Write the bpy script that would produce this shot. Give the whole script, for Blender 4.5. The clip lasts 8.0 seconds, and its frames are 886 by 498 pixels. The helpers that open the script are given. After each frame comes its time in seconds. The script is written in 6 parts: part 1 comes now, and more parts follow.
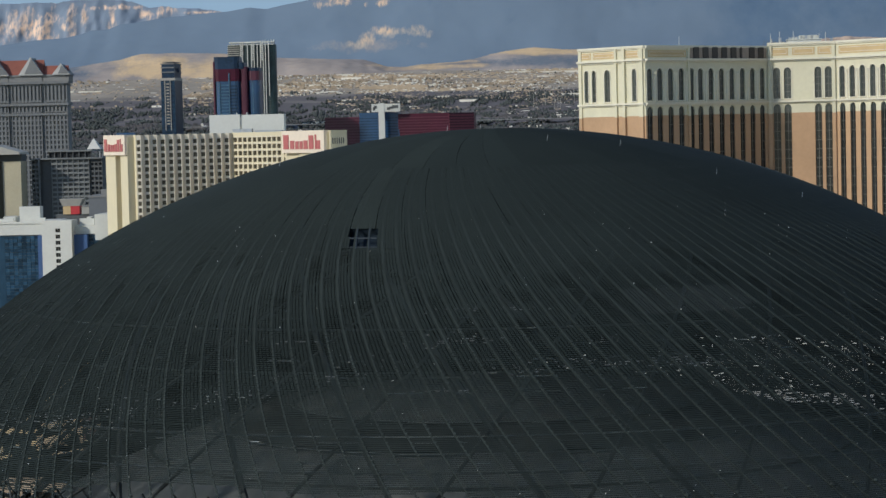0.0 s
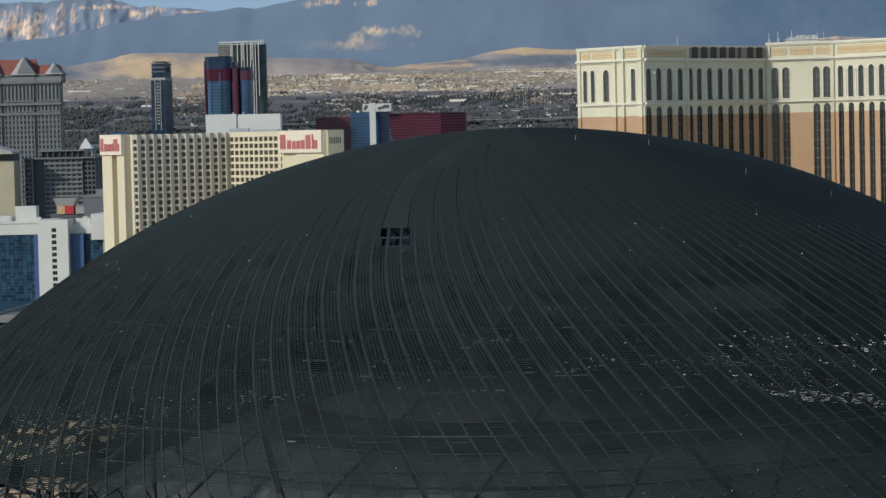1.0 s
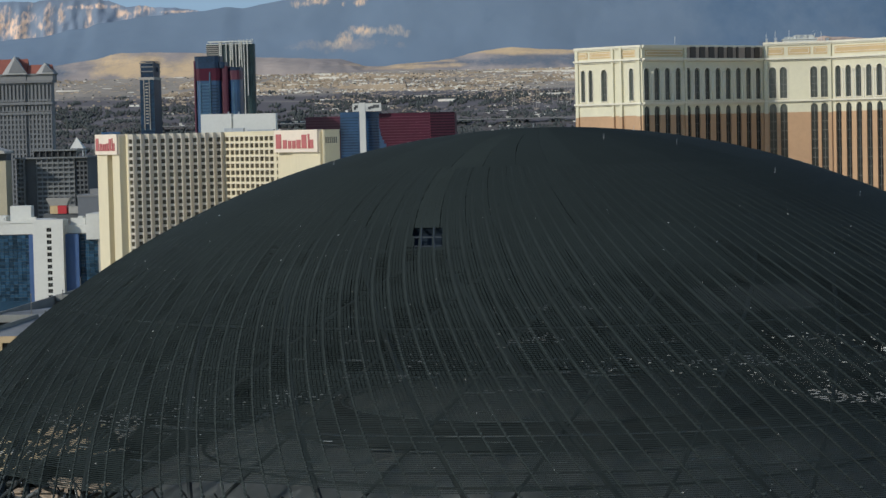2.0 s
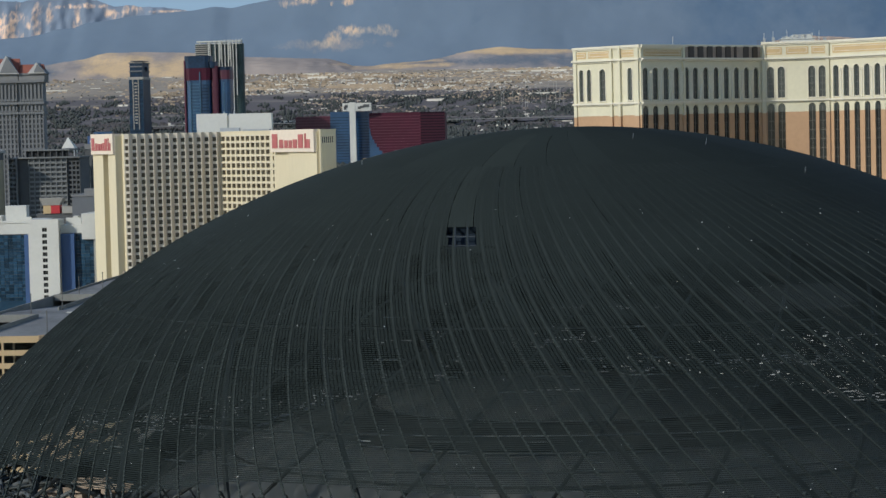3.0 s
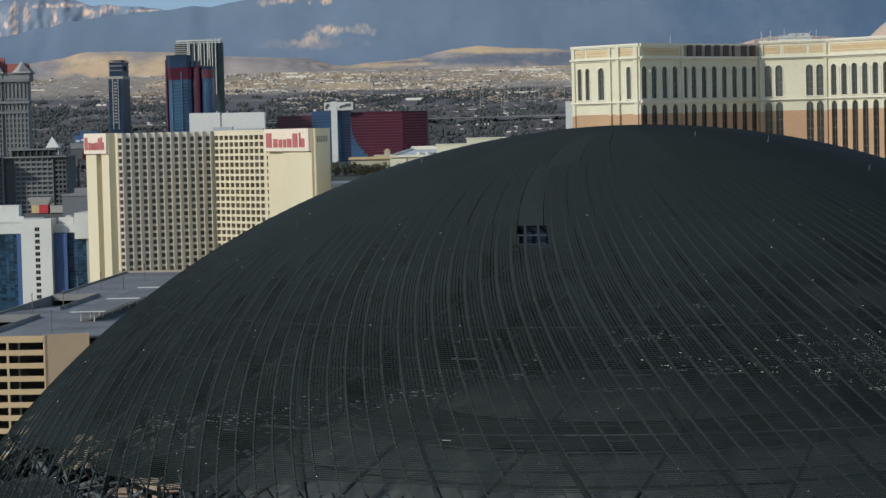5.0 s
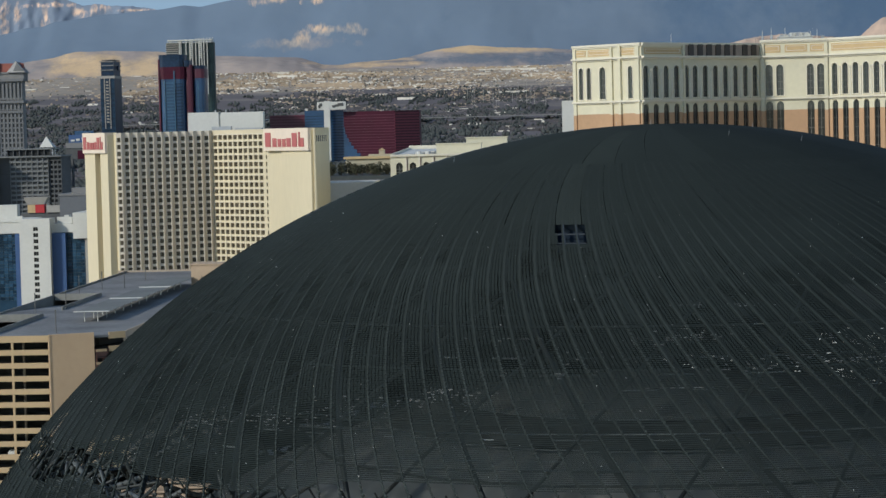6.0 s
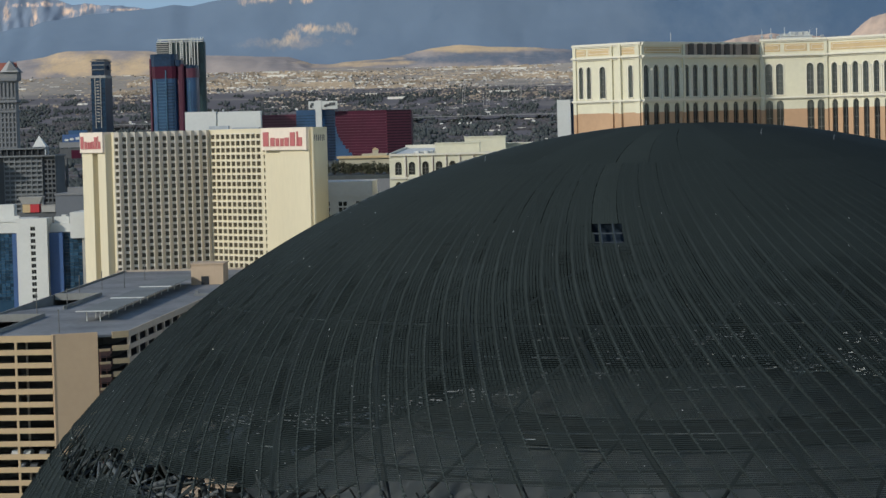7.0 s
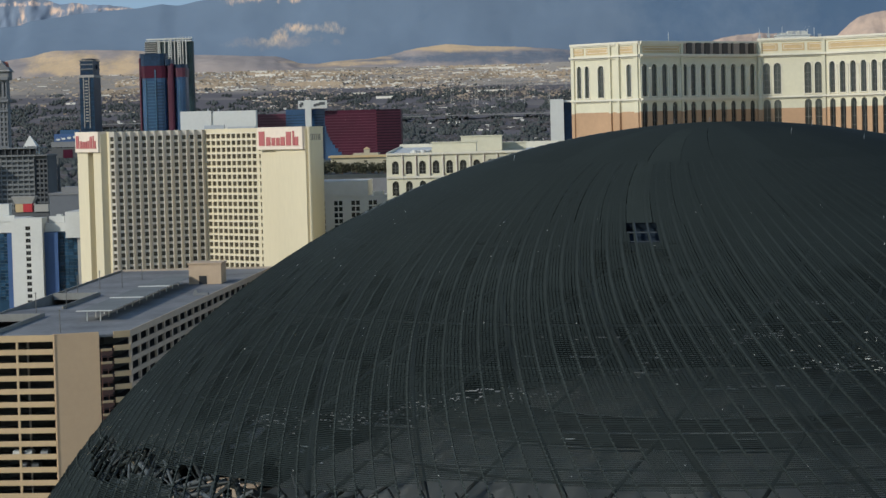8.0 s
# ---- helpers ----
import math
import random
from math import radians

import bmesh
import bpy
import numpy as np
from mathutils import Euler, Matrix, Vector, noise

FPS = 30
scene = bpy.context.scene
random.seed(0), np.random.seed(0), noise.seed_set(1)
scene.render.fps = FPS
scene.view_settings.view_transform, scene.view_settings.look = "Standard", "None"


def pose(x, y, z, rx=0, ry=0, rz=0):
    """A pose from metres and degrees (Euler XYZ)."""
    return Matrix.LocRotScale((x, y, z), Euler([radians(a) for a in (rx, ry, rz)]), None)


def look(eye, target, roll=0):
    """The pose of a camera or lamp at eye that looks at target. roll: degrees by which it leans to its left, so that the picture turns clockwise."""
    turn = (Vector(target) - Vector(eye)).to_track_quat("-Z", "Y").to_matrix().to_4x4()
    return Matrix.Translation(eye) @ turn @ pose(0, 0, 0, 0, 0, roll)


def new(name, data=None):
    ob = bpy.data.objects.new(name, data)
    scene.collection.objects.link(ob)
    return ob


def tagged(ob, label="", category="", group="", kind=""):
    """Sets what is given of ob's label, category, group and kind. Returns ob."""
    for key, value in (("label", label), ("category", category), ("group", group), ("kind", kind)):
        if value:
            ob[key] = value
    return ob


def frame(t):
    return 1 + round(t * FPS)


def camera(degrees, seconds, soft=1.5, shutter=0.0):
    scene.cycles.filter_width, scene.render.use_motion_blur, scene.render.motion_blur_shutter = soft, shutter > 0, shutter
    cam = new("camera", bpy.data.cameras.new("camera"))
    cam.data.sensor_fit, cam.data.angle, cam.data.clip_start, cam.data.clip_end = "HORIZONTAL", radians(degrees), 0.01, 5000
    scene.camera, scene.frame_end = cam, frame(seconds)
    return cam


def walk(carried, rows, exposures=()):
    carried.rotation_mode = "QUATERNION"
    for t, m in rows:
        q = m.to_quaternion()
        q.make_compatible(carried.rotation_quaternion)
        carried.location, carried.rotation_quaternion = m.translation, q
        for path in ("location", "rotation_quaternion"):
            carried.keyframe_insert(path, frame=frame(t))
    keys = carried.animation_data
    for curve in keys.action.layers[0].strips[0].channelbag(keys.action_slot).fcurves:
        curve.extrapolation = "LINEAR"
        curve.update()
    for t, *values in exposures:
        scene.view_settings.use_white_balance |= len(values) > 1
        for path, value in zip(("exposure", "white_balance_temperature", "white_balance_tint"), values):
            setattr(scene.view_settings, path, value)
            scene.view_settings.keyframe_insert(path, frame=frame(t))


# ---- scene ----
cam = camera(20.606, 8.0, soft=1.5)
# seconds, place in metres, then tilt, lean and turn in degrees
PATH = [
    (0.0, 15.267, -233.463, 111.969, -2.7980, 1.3732, 4.9578),
    (0.5, 13.443, -233.532, 111.995, -2.8034, 1.3566, 4.8107),
    (1.0, 11.587, -233.587, 112.022, -2.8091, 1.3458, 4.6650),
    (1.5, 9.703, -233.629, 112.049, -2.8151, 1.3402, 4.5060),
    (3.0, 3.916, -233.676, 112.131, -2.8357, 1.3485, 4.0254),
    (3.5, 1.953, -233.664, 112.159, -2.8433, 1.3578, 3.8756),
    (4.0, -0.022, -233.639, 112.187, -2.8513, 1.3693, 3.7248),
    (4.5, -2.005, -233.601, 112.215, -2.8596, 1.3824, 3.5634),
    (6.0, -7.983, -233.407, 112.300, -2.8869, 1.4260, 3.1657),
    (6.5, -9.975, -233.316, 112.329, -2.8968, 1.4399, 3.0265),
    (7.0, -11.963, -233.211, 112.358, -2.9071, 1.4525, 2.8818),
    (7.5, -13.944, -233.093, 112.388, -2.9177, 1.4633, 2.7304),
    (8.0, -15.917, -232.961, 112.417, -2.9287, 1.4716, 2.5525),
]
walk(cam, [(t, pose(x, y, z, 90 + tilt, lean, turn)) for t, x, y, z, tilt, lean, turn in PATH])

# ---- world, sun ----
SUN_DIR = Vector((-0.762, -0.648, 0.50)).normalized()
world = bpy.data.worlds.new("sky")
scene.world = world
world.use_nodes = True
wn = world.node_tree
sky = wn.nodes.new("ShaderNodeTexSky")
sky.sky_type = "NISHITA"
sky.sun_disc = False
sky.sun_elevation = math.asin(SUN_DIR.z)
sky.sun_rotation = math.atan2(SUN_DIR.x, SUN_DIR.y)
sky.altitude = 600
sky.dust_density = 0.1
sky.ozone_density = 1.4
wn.links.new(sky.outputs["Color"], wn.nodes["Background"].inputs["Color"])
wn.nodes["Background"].inputs["Strength"].default_value = 0.108
sun_data = bpy.data.lights.new("sun", "SUN")
sun_data.energy = 2.4
sun_data.angle = radians(2.5)
sun_data.color = (0.97, 0.925, 0.85)
sun = new("sun", sun_data)
sun.matrix_world = look(SUN_DIR * 500, (0, 0, 0))
scene.view_settings.exposure = 0.30


# ---- materials ----
def mat(name, color, rough=0.8, var=0.25, scale=0.2, fine=3.0, bump=0.0, metal=0.0, tint=None, per_object=0.0, spec=0.4, streak=0.0, edge=(0.45, 1.05)):
    """A surface with a broad and a fine variation of its base colour, in metres."""
    m = bpy.data.materials.new(name)
    m.use_nodes = True
    t = m.node_tree
    b = t.nodes["Principled BSDF"]
    b.inputs["Roughness"].default_value = rough
    b.inputs["Metallic"].default_value = metal
    b.inputs["Specular IOR Level"].default_value = spec
    co = t.nodes.new("ShaderNodeTexCoord")
    n1 = t.nodes.new("ShaderNodeTexNoise")
    n1.inputs["Scale"].default_value = scale
    n1.inputs["Detail"].default_value = 5
    n2 = t.nodes.new("ShaderNodeTexNoise")
    n2.inputs["Scale"].default_value = fine
    n2.inputs["Detail"].default_value = 4
    src = co.outputs["Object"]
    if streak:
        mp = t.nodes.new("ShaderNodeMapping")
        mp.inputs["Scale"].default_value = (1, 1, streak)
        t.links.new(src, mp.inputs["Vector"])
        src = mp.outputs["Vector"]
    t.links.new(src, n1.inputs["Vector"])
    t.links.new(src, n2.inputs["Vector"])
    add = t.nodes.new("ShaderNodeMath")
    add.operation = "ADD"
    half = t.nodes.new("ShaderNodeMath")
    half.operation = "MULTIPLY"
    half.inputs[1].default_value = 0.5
    t.links.new(n2.outputs["Fac"], half.inputs[0])
    t.links.new(n1.outputs["Fac"], add.inputs[0])
    t.links.new(half.outputs[0], add.inputs[1])
    ramp = t.nodes.new("ShaderNodeMapRange")
    ramp.inputs["From Min"].default_value = edge[0]
    ramp.inputs["From Max"].default_value = edge[1]
    t.links.new(add.outputs[0], ramp.inputs["Value"])
    fac = ramp.outputs["Result"]
    if per_object:
        info = t.nodes.new("ShaderNodeObjectInfo")
        mx = t.nodes.new("ShaderNodeMix")
        mx.inputs["Factor"].default_value = per_object
        t.links.new(fac, mx.inputs["A"])
        t.links.new(info.outputs["Random"], mx.inputs["B"])
        fac = mx.outputs["Result"]
    mix = t.nodes.new("ShaderNodeMix")
    mix.data_type = "RGBA"
    dark = tint or tuple(c * (1 - var) for c in color)
    mix.inputs["A"].default_value = (*dark, 1)
    mix.inputs["B"].default_value = (*(min(1, c * (1 + var * 0.5)) for c in color), 1)
    t.links.new(fac, mix.inputs["Factor"])
    t.links.new(mix.outputs["Result"], b.inputs["Base Color"])
    if bump:
        bp = t.nodes.new("ShaderNodeBump")
        bp.inputs["Strength"].default_value = 0.6
        bp.inputs["Distance"].default_value = bump
        t.links.new(add.outputs[0], bp.inputs["Height"])
        t.links.new(bp.outputs["Normal"], b.inputs["Normal"])
    return m


CREAM = mat("cream_plaster", (0.61, 0.575, 0.42), 0.85, 0.14, 0.06, 0.8, 0.02)
CREAM_TRIM = mat("cream_stone_trim", (0.66, 0.62, 0.495), 0.8, 0.12, 0.1, 1.2, 0.02)
TAN_WALL = mat("terracotta_plaster", (0.45, 0.285, 0.165), 0.85, 0.16, 0.08, 0.8, 0.02)
TAN_PANEL = mat("ochre_panel", (0.52, 0.38, 0.20), 0.8, 0.15, 0.2, 1.5)
SIGN_BACK = mat("brown_sign_panel", (0.30, 0.24, 0.19), 0.7, 0.2, 0.3, 2)
SIGN_DARK = mat("dark_bronze_letters", (0.035, 0.028, 0.025), 0.5, 0.2, 0.5, 2)
GLASS = mat("dark_window_glass", (0.024, 0.027, 0.026), 0.15, 0.5, 0.15, 0.9, spec=0.25, per_object=0.6)
# Lighter base colour holds the reflection in the upper arched panes.
REFLECTING_GLASS = mat("grey_green_reflecting_glass", (0.056, 0.066, 0.063), 0.2, 0.55, 0.12, 0.5, spec=0.5, per_object=0.7)
# Brown base colour stands for the tan reflected in the panes.
TAN_REFLECTING_GLASS = mat("tan_reflecting_glass", (0.078, 0.066, 0.046), 0.25, 0.5, 0.15, 0.6, spec=0.3, per_object=0.75)
MULLION = mat("grey_mullion", (0.115, 0.115, 0.105), 0.5, 0.2, 1, 4)
HOTEL = mat("ivory_concrete", (0.61, 0.54, 0.372), 0.85, 0.10, 0.05, 0.7, 0.02, streak=0.25)
# Greyer copy of the ivory, for the mauve shade on the sawtooth wing.
HOTEL_FIN = mat("shade_greyed_fin_concrete", (0.63, 0.57, 0.465), 0.85, 0.12, 0.08, 0.9, streak=0.25)
WHITE = mat("white_paint", (0.575, 0.575, 0.525), 0.7, 0.10, 0.08, 0.9)
RED_SIGN = mat("red_sign_paint", (0.42, 0.12, 0.115), 0.6, 0.15, 0.5, 3)
KIOSK_RED = mat("scarlet_panel", (0.45, 0.03, 0.035), 0.6, 0.15, 0.5, 3)
SIGN_WHITE = mat("pinkish_white_sign_face", (0.70, 0.60, 0.48), 0.6, 0.08, 0.4, 3)
ROOF_GREY = mat("grey_roof_membrane", (0.30, 0.32, 0.34), 0.85, 0.25, 0.05, 0.8)
BLUE_GLASS = mat("deep_blue_glass", (0.028, 0.070, 0.115), 0.2, 0.8, 0.1, 0.6, spec=0.15, per_object=0.7)
BLUE_WALL = mat("cobalt_panel", (0.042, 0.095, 0.22), 0.5, 0.2, 0.1, 0.9)
NAVY_GLASS = mat("navy_tower_glass", (0.018, 0.042, 0.082), 0.35, 0.6, 0.05, 0.4, spec=0.2)
TEAL_GLASS = mat("green_tower_glass", (0.045, 0.075, 0.075), 0.35, 0.5, 0.05, 0.4, spec=0.2)
WING_RED = mat("maroon_glass", (0.062, 0.008, 0.022), 0.4, 0.3, 0.05, 0.5, spec=0.2)
WING_DARK = mat("dark_maroon_glass", (0.085, 0.012, 0.030), 0.4, 0.3, 0.05, 0.5, spec=0.5)
# Lighter copy of the maroon, to brighten the slab's shaded side face.
LIFTED_RED = mat("lightened_red_spandrel", (0.17, 0.030, 0.050), 0.5, 0.2, 0.05, 0.5, spec=0.3)
WING_BLUE = mat("azure_glass", (0.016, 0.062, 0.14), 0.3, 0.4, 0.05, 0.5, spec=0.5)
WING_PALE = mat("pale_blue_glass", (0.055, 0.135, 0.215), 0.3, 0.3, 0.05, 0.5, spec=0.4)
STONE_GREY = mat("grey_stone", (0.198, 0.200, 0.196), 0.85, 0.18, 0.04, 0.6)
# Darker copy of the grey stone, for cloud shade on the gabled tower.
TOWER_SHADE = mat("tower_stone_in_cloud_shade", (0.165, 0.172, 0.174), 0.85, 0.18, 0.04, 0.6)
BALCONY = mat("grey_balcony_concrete", (0.180, 0.189, 0.184), 0.85, 0.2, 0.05, 0.6)
DULL_CREAM = mat("dull_cream_plaster", (0.43, 0.385, 0.27), 0.85, 0.15, 0.06, 0.8)
STONE_PALE = mat("pale_stone", (0.37, 0.355, 0.315), 0.85, 0.18, 0.05, 0.6)
GABLE_LIT = mat("sunlit_gable_edge", (0.46, 0.455, 0.435), 0.8, 0.12, 0.1, 1)
SLATE_WALL = mat("blue_grey_wall", (0.135, 0.145, 0.155), 0.85, 0.15, 0.05, 0.6)
ROOF_RED = mat("red_clay_roof", (0.25, 0.085, 0.06), 0.8, 0.25, 0.1, 1.5)
DARK_CONC = mat("weathered_dark_concrete", (0.096, 0.101, 0.101), 0.85, 0.25, 0.05, 0.6)
GAR_TAN = mat("ochre_garage_spandrel", (0.465, 0.345, 0.195), 0.85, 0.12, 0.1, 1.0, streak=0.3)
GAR_PANEL = mat("tan_garage_panel", (0.52, 0.37, 0.225), 0.85, 0.08, 0.06, 0.7, 0.01)
GAR_GREY = mat("pale_garage_concrete", (0.40, 0.33, 0.25), 0.85, 0.15, 0.1, 1.0)
GAR_WALL = mat("grey_green_parapet", (0.225, 0.225, 0.200), 0.85, 0.25, 0.1, 1.0)
GAR_DECK = mat("worn_grey_deck", (0.212, 0.214, 0.206), 0.75, 0.5, 0.05, 0.5, spec=0.3)
CANOPY = mat("grey_canopy_sheet", (0.175, 0.185, 0.172), 0.85, 0.25, 0.06, 0.6)
GAR_SHADE = mat("garage_interior_shade", (0.06, 0.058, 0.055), 0.9, 0.3, 0.1, 0.8)
STAIR_RED = mat("rust_red_steel", (0.115, 0.055, 0.043), 0.6, 0.3, 0.3, 2)
PINK_BOX = mat("salmon_plaster", (0.47, 0.35, 0.235), 0.85, 0.12, 0.1, 1)
STEEL = mat("galvanised_steel", (0.42, 0.44, 0.45), 0.5, 0.15, 0.4, 3, metal=0.5)
EXO_STRIP = mat("black_louvre_strip", (0.0212, 0.0282, 0.0266), 0.8, 0.25, 0.06, 0.5, per_object=0.5, spec=0.08)
# Lighter copy of the strip, added so the far inside looks less black.
EXO_BACK_LIGHT = mat("lightened_far_louvre", (0.066, 0.076, 0.070), 0.75, 0.3, 0.1, 0.6)
# Slightly lighter than EXO_STRIP, for one band above the hatch.
EXO_LIGHTER = mat("lighter_louvre_strip", (0.0243, 0.0319, 0.0296), 0.8, 0.25, 0.06, 0.5, spec=0.08)
# Paler again, for one rectangle of the cladding.
EXO_PATCH = mat("pale_patch_louvre_strip", (0.0315, 0.0394, 0.0380), 0.8, 0.25, 0.06, 0.5, spec=0.08)
EXO_RIB = mat("charcoal_painted_rib", (0.0325, 0.0408, 0.0380), 0.9, 0.3, 0.15, 1.2, spec=0.05)
EXO_CLAMP = mat("dull_steel_clamp", (0.0460, 0.0570, 0.0534), 0.8, 0.5, 0.3, 1.5, spec=0.1)
EXO_TUBE = mat("dark_structural_tube", (0.0277, 0.0338, 0.0318), 0.5, 0.3, 0.1, 0.8)
EXO_PALE = mat("bare_steel_tube", (0.12, 0.14, 0.145), 0.5, 0.25, 0.2, 1.2, metal=0.3)
EXO_BARE = mat("zinc_support_tube", (0.26, 0.29, 0.29), 0.6, 0.3, 0.3, 1.5)
PLYWOOD = mat("tan_plywood_sheet", (0.60, 0.49, 0.38), 0.85, 0.2, 0.4, 2.0)
EXO_BRACE = mat("worn_steel_brace", (0.085, 0.098, 0.10), 0.55, 0.3, 0.2, 1.2)
DOME_SHELL = mat("grey_dome_membrane", (0.1702, 0.1898, 0.1833), 0.8, 0.2, 0.05, 0.5)
GALLERY = mat("dark_gallery_deck", (0.0654, 0.0748, 0.0692), 0.9, 0.7, 0.12, 0.7)
DECK_DARK = mat("dark_inner_deck", (0.025, 0.028, 0.03), 0.9, 0.3, 0.05, 0.5)
GLINT = mat("white_sun_glint", (0.85, 0.85, 0.82), 0.3, 0.05, 1, 4)
FLECK = mat("pale_glimmer_fleck", (0.22, 0.23, 0.22), 0.5, 0.6, 0.4, 2.0)
HATCH_BLUE = mat("navy_hatch_shade", (0.0160, 0.0250, 0.0350), 0.6, 0.3, 0.8, 3, spec=0.1)
HATCH_RAIL = mat("slate_blue_rail", (0.0400, 0.0510, 0.0600), 0.6, 0.2, 0.6, 3, spec=0.15)
ASPHALT = mat("asphalt", (0.05, 0.05, 0.052), 0.9, 0.25, 0.05, 0.8)


# ---- mesh helpers ----
class Mesh:
    """Collects corners and faces; faces may carry a material slot."""

    def __init__(self):
        self.v, self.f, self.s = [], [], []

    def poly(self, pts, slot=0):
        k = len(self.v)
        self.v += [tuple(p) for p in pts]
        self.f.append(tuple(range(k, k + len(pts))))
        self.s.append(slot)

    def box(self, x0, x1, y0, y1, z0, z1, slot=0):
        self.prism([(x0, y0), (x1, y0), (x1, y1), (x0, y1)], z0, z1, slot)

    def prism(self, foot, z0, z1, slot=0, top_slot=None):
        k, n = len(self.v), len(foot)
        self.v += [(x, y, z0) for x, y in foot] + [(x, y, z1) for x, y in foot]
        self.f += [(k + i, k + (i + 1) % n, k + n + (i + 1) % n, k + n + i) for i in range(n)]
        self.s += [slot] * n
        self.f += [tuple(k + i for i in reversed(range(n))), tuple(k + n + i for i in range(n))]
        self.s += [slot, slot if top_slot is None else top_slot]

    def slab(self, a, b, out0, out1, z0, z1, slot=0):
        """A block along the line a to b (plan), from out0 to out1 metres in front of it."""
        d = (Vector(b) - Vector(a)).normalized()
        n = Vector((d.y, -d.x))
        a, b = Vector(a), Vector(b)
        self.prism([a + n * out1, b + n * out1, b + n * out0, a + n * out0], z0, z1, slot)

    def tube(self, pts, r, sides=4, slot=0, up=(0, 0, 1)):
        k, n = len(self.v), len(pts)
        pts = [Vector(p) for p in pts]
        for i, p in enumerate(pts):
            d = (pts[min(i + 1, n - 1)] - pts[max(i - 1, 0)]).normalized()
            a = d.cross(Vector(up))
            a = (a if a.length > 1e-4 else d.cross(Vector((1, 0, 0)))).normalized()
            c = d.cross(a)
            for j in range(sides):
                w = 2 * math.pi * (j + 0.5) / sides
                self.v.append(tuple(p + a * (r * math.cos(w)) + c * (r * math.sin(w))))
        for i in range(n - 1):
            for j in range(sides):
                j2 = (j + 1) % sides
                self.f.append((k + i * sides + j, k + i * sides + j2, k + (i + 1) * sides + j2, k + (i + 1) * sides + j))
                self.s.append(slot)

    def data(self, name, *mats, smooth=False):
        me = bpy.data.meshes.new(name)
        me.from_pydata(self.v, [], self.f)
        for m in mats:
            me.materials.append(m)
        if len(mats) > 1:
            me.polygons.foreach_set("material_index", self.s)
        if smooth:
            me.polygons.foreach_set("use_smooth", [True] * len(self.f))
        me.update()
        return me


BASE = {}


def thing(name, at, label, category, group="", kind=""):
    """An Empty at the thing's base, which carries its parts; the parts keep world coordinates."""
    ob = new(name)
    ob.location = at
    BASE[ob.name] = Matrix.Translation(at)
    return tagged(ob, label, category, group, kind)


def under(ob, parent, m=None):
    """Put ob under parent at the world pose m."""
    ob.parent = parent
    ob.matrix_parent_inverse = BASE[parent.name].inverted()
    BASE[ob.name] = m if m else Matrix.Identity(4)
    ob.matrix_basis = BASE[ob.name]
    return ob


def part(name, mesh, mats, parent, label="", smooth=False, kind=""):
    mats = mats if isinstance(mats, tuple) else (mats,)
    ob = new(name, mesh.data(name, *mats, smooth=smooth) if isinstance(mesh, Mesh) else mesh)
    if parent:
        under(ob, parent)
    else:
        BASE[ob.name] = Matrix.Identity(4)
    return tagged(ob, label, kind=kind)


def placed(name, data, parent, m, label=""):
    ob = new(name, data)
    return tagged(under(ob, parent, m), label)


def window_data(hw, h, arch, cols=1, rows=1, glass=None, bar=0.09):
    """A window pane with its bars: x along the wall, z up from its sill, y inwards."""
    w = Mesh()
    top = h - hw if arch else h
    edge = [(-hw, 0, 0), (hw, 0, 0), (hw, 0, top)]
    if arch:
        edge += [(hw * math.cos(a), 0, top + hw * math.sin(a)) for a in (0.6, 1.2, math.pi / 2, math.pi - 1.2, math.pi - 0.6)]
    edge.append((-hw, 0, top))
    w.poly(edge, 0)
    for i in range(1, cols):
        x = -hw + 2 * hw * i / cols
        w.box(x - bar, x + bar, -0.08, 0.0, 0, top, 1)
    for j in range(1, rows):
        z = top * j / rows
        w.box(-hw, hw, -0.08, 0.0, z - bar, z + bar, 1)
    return w.data("window_pane", glass or GLASS, MULLION)


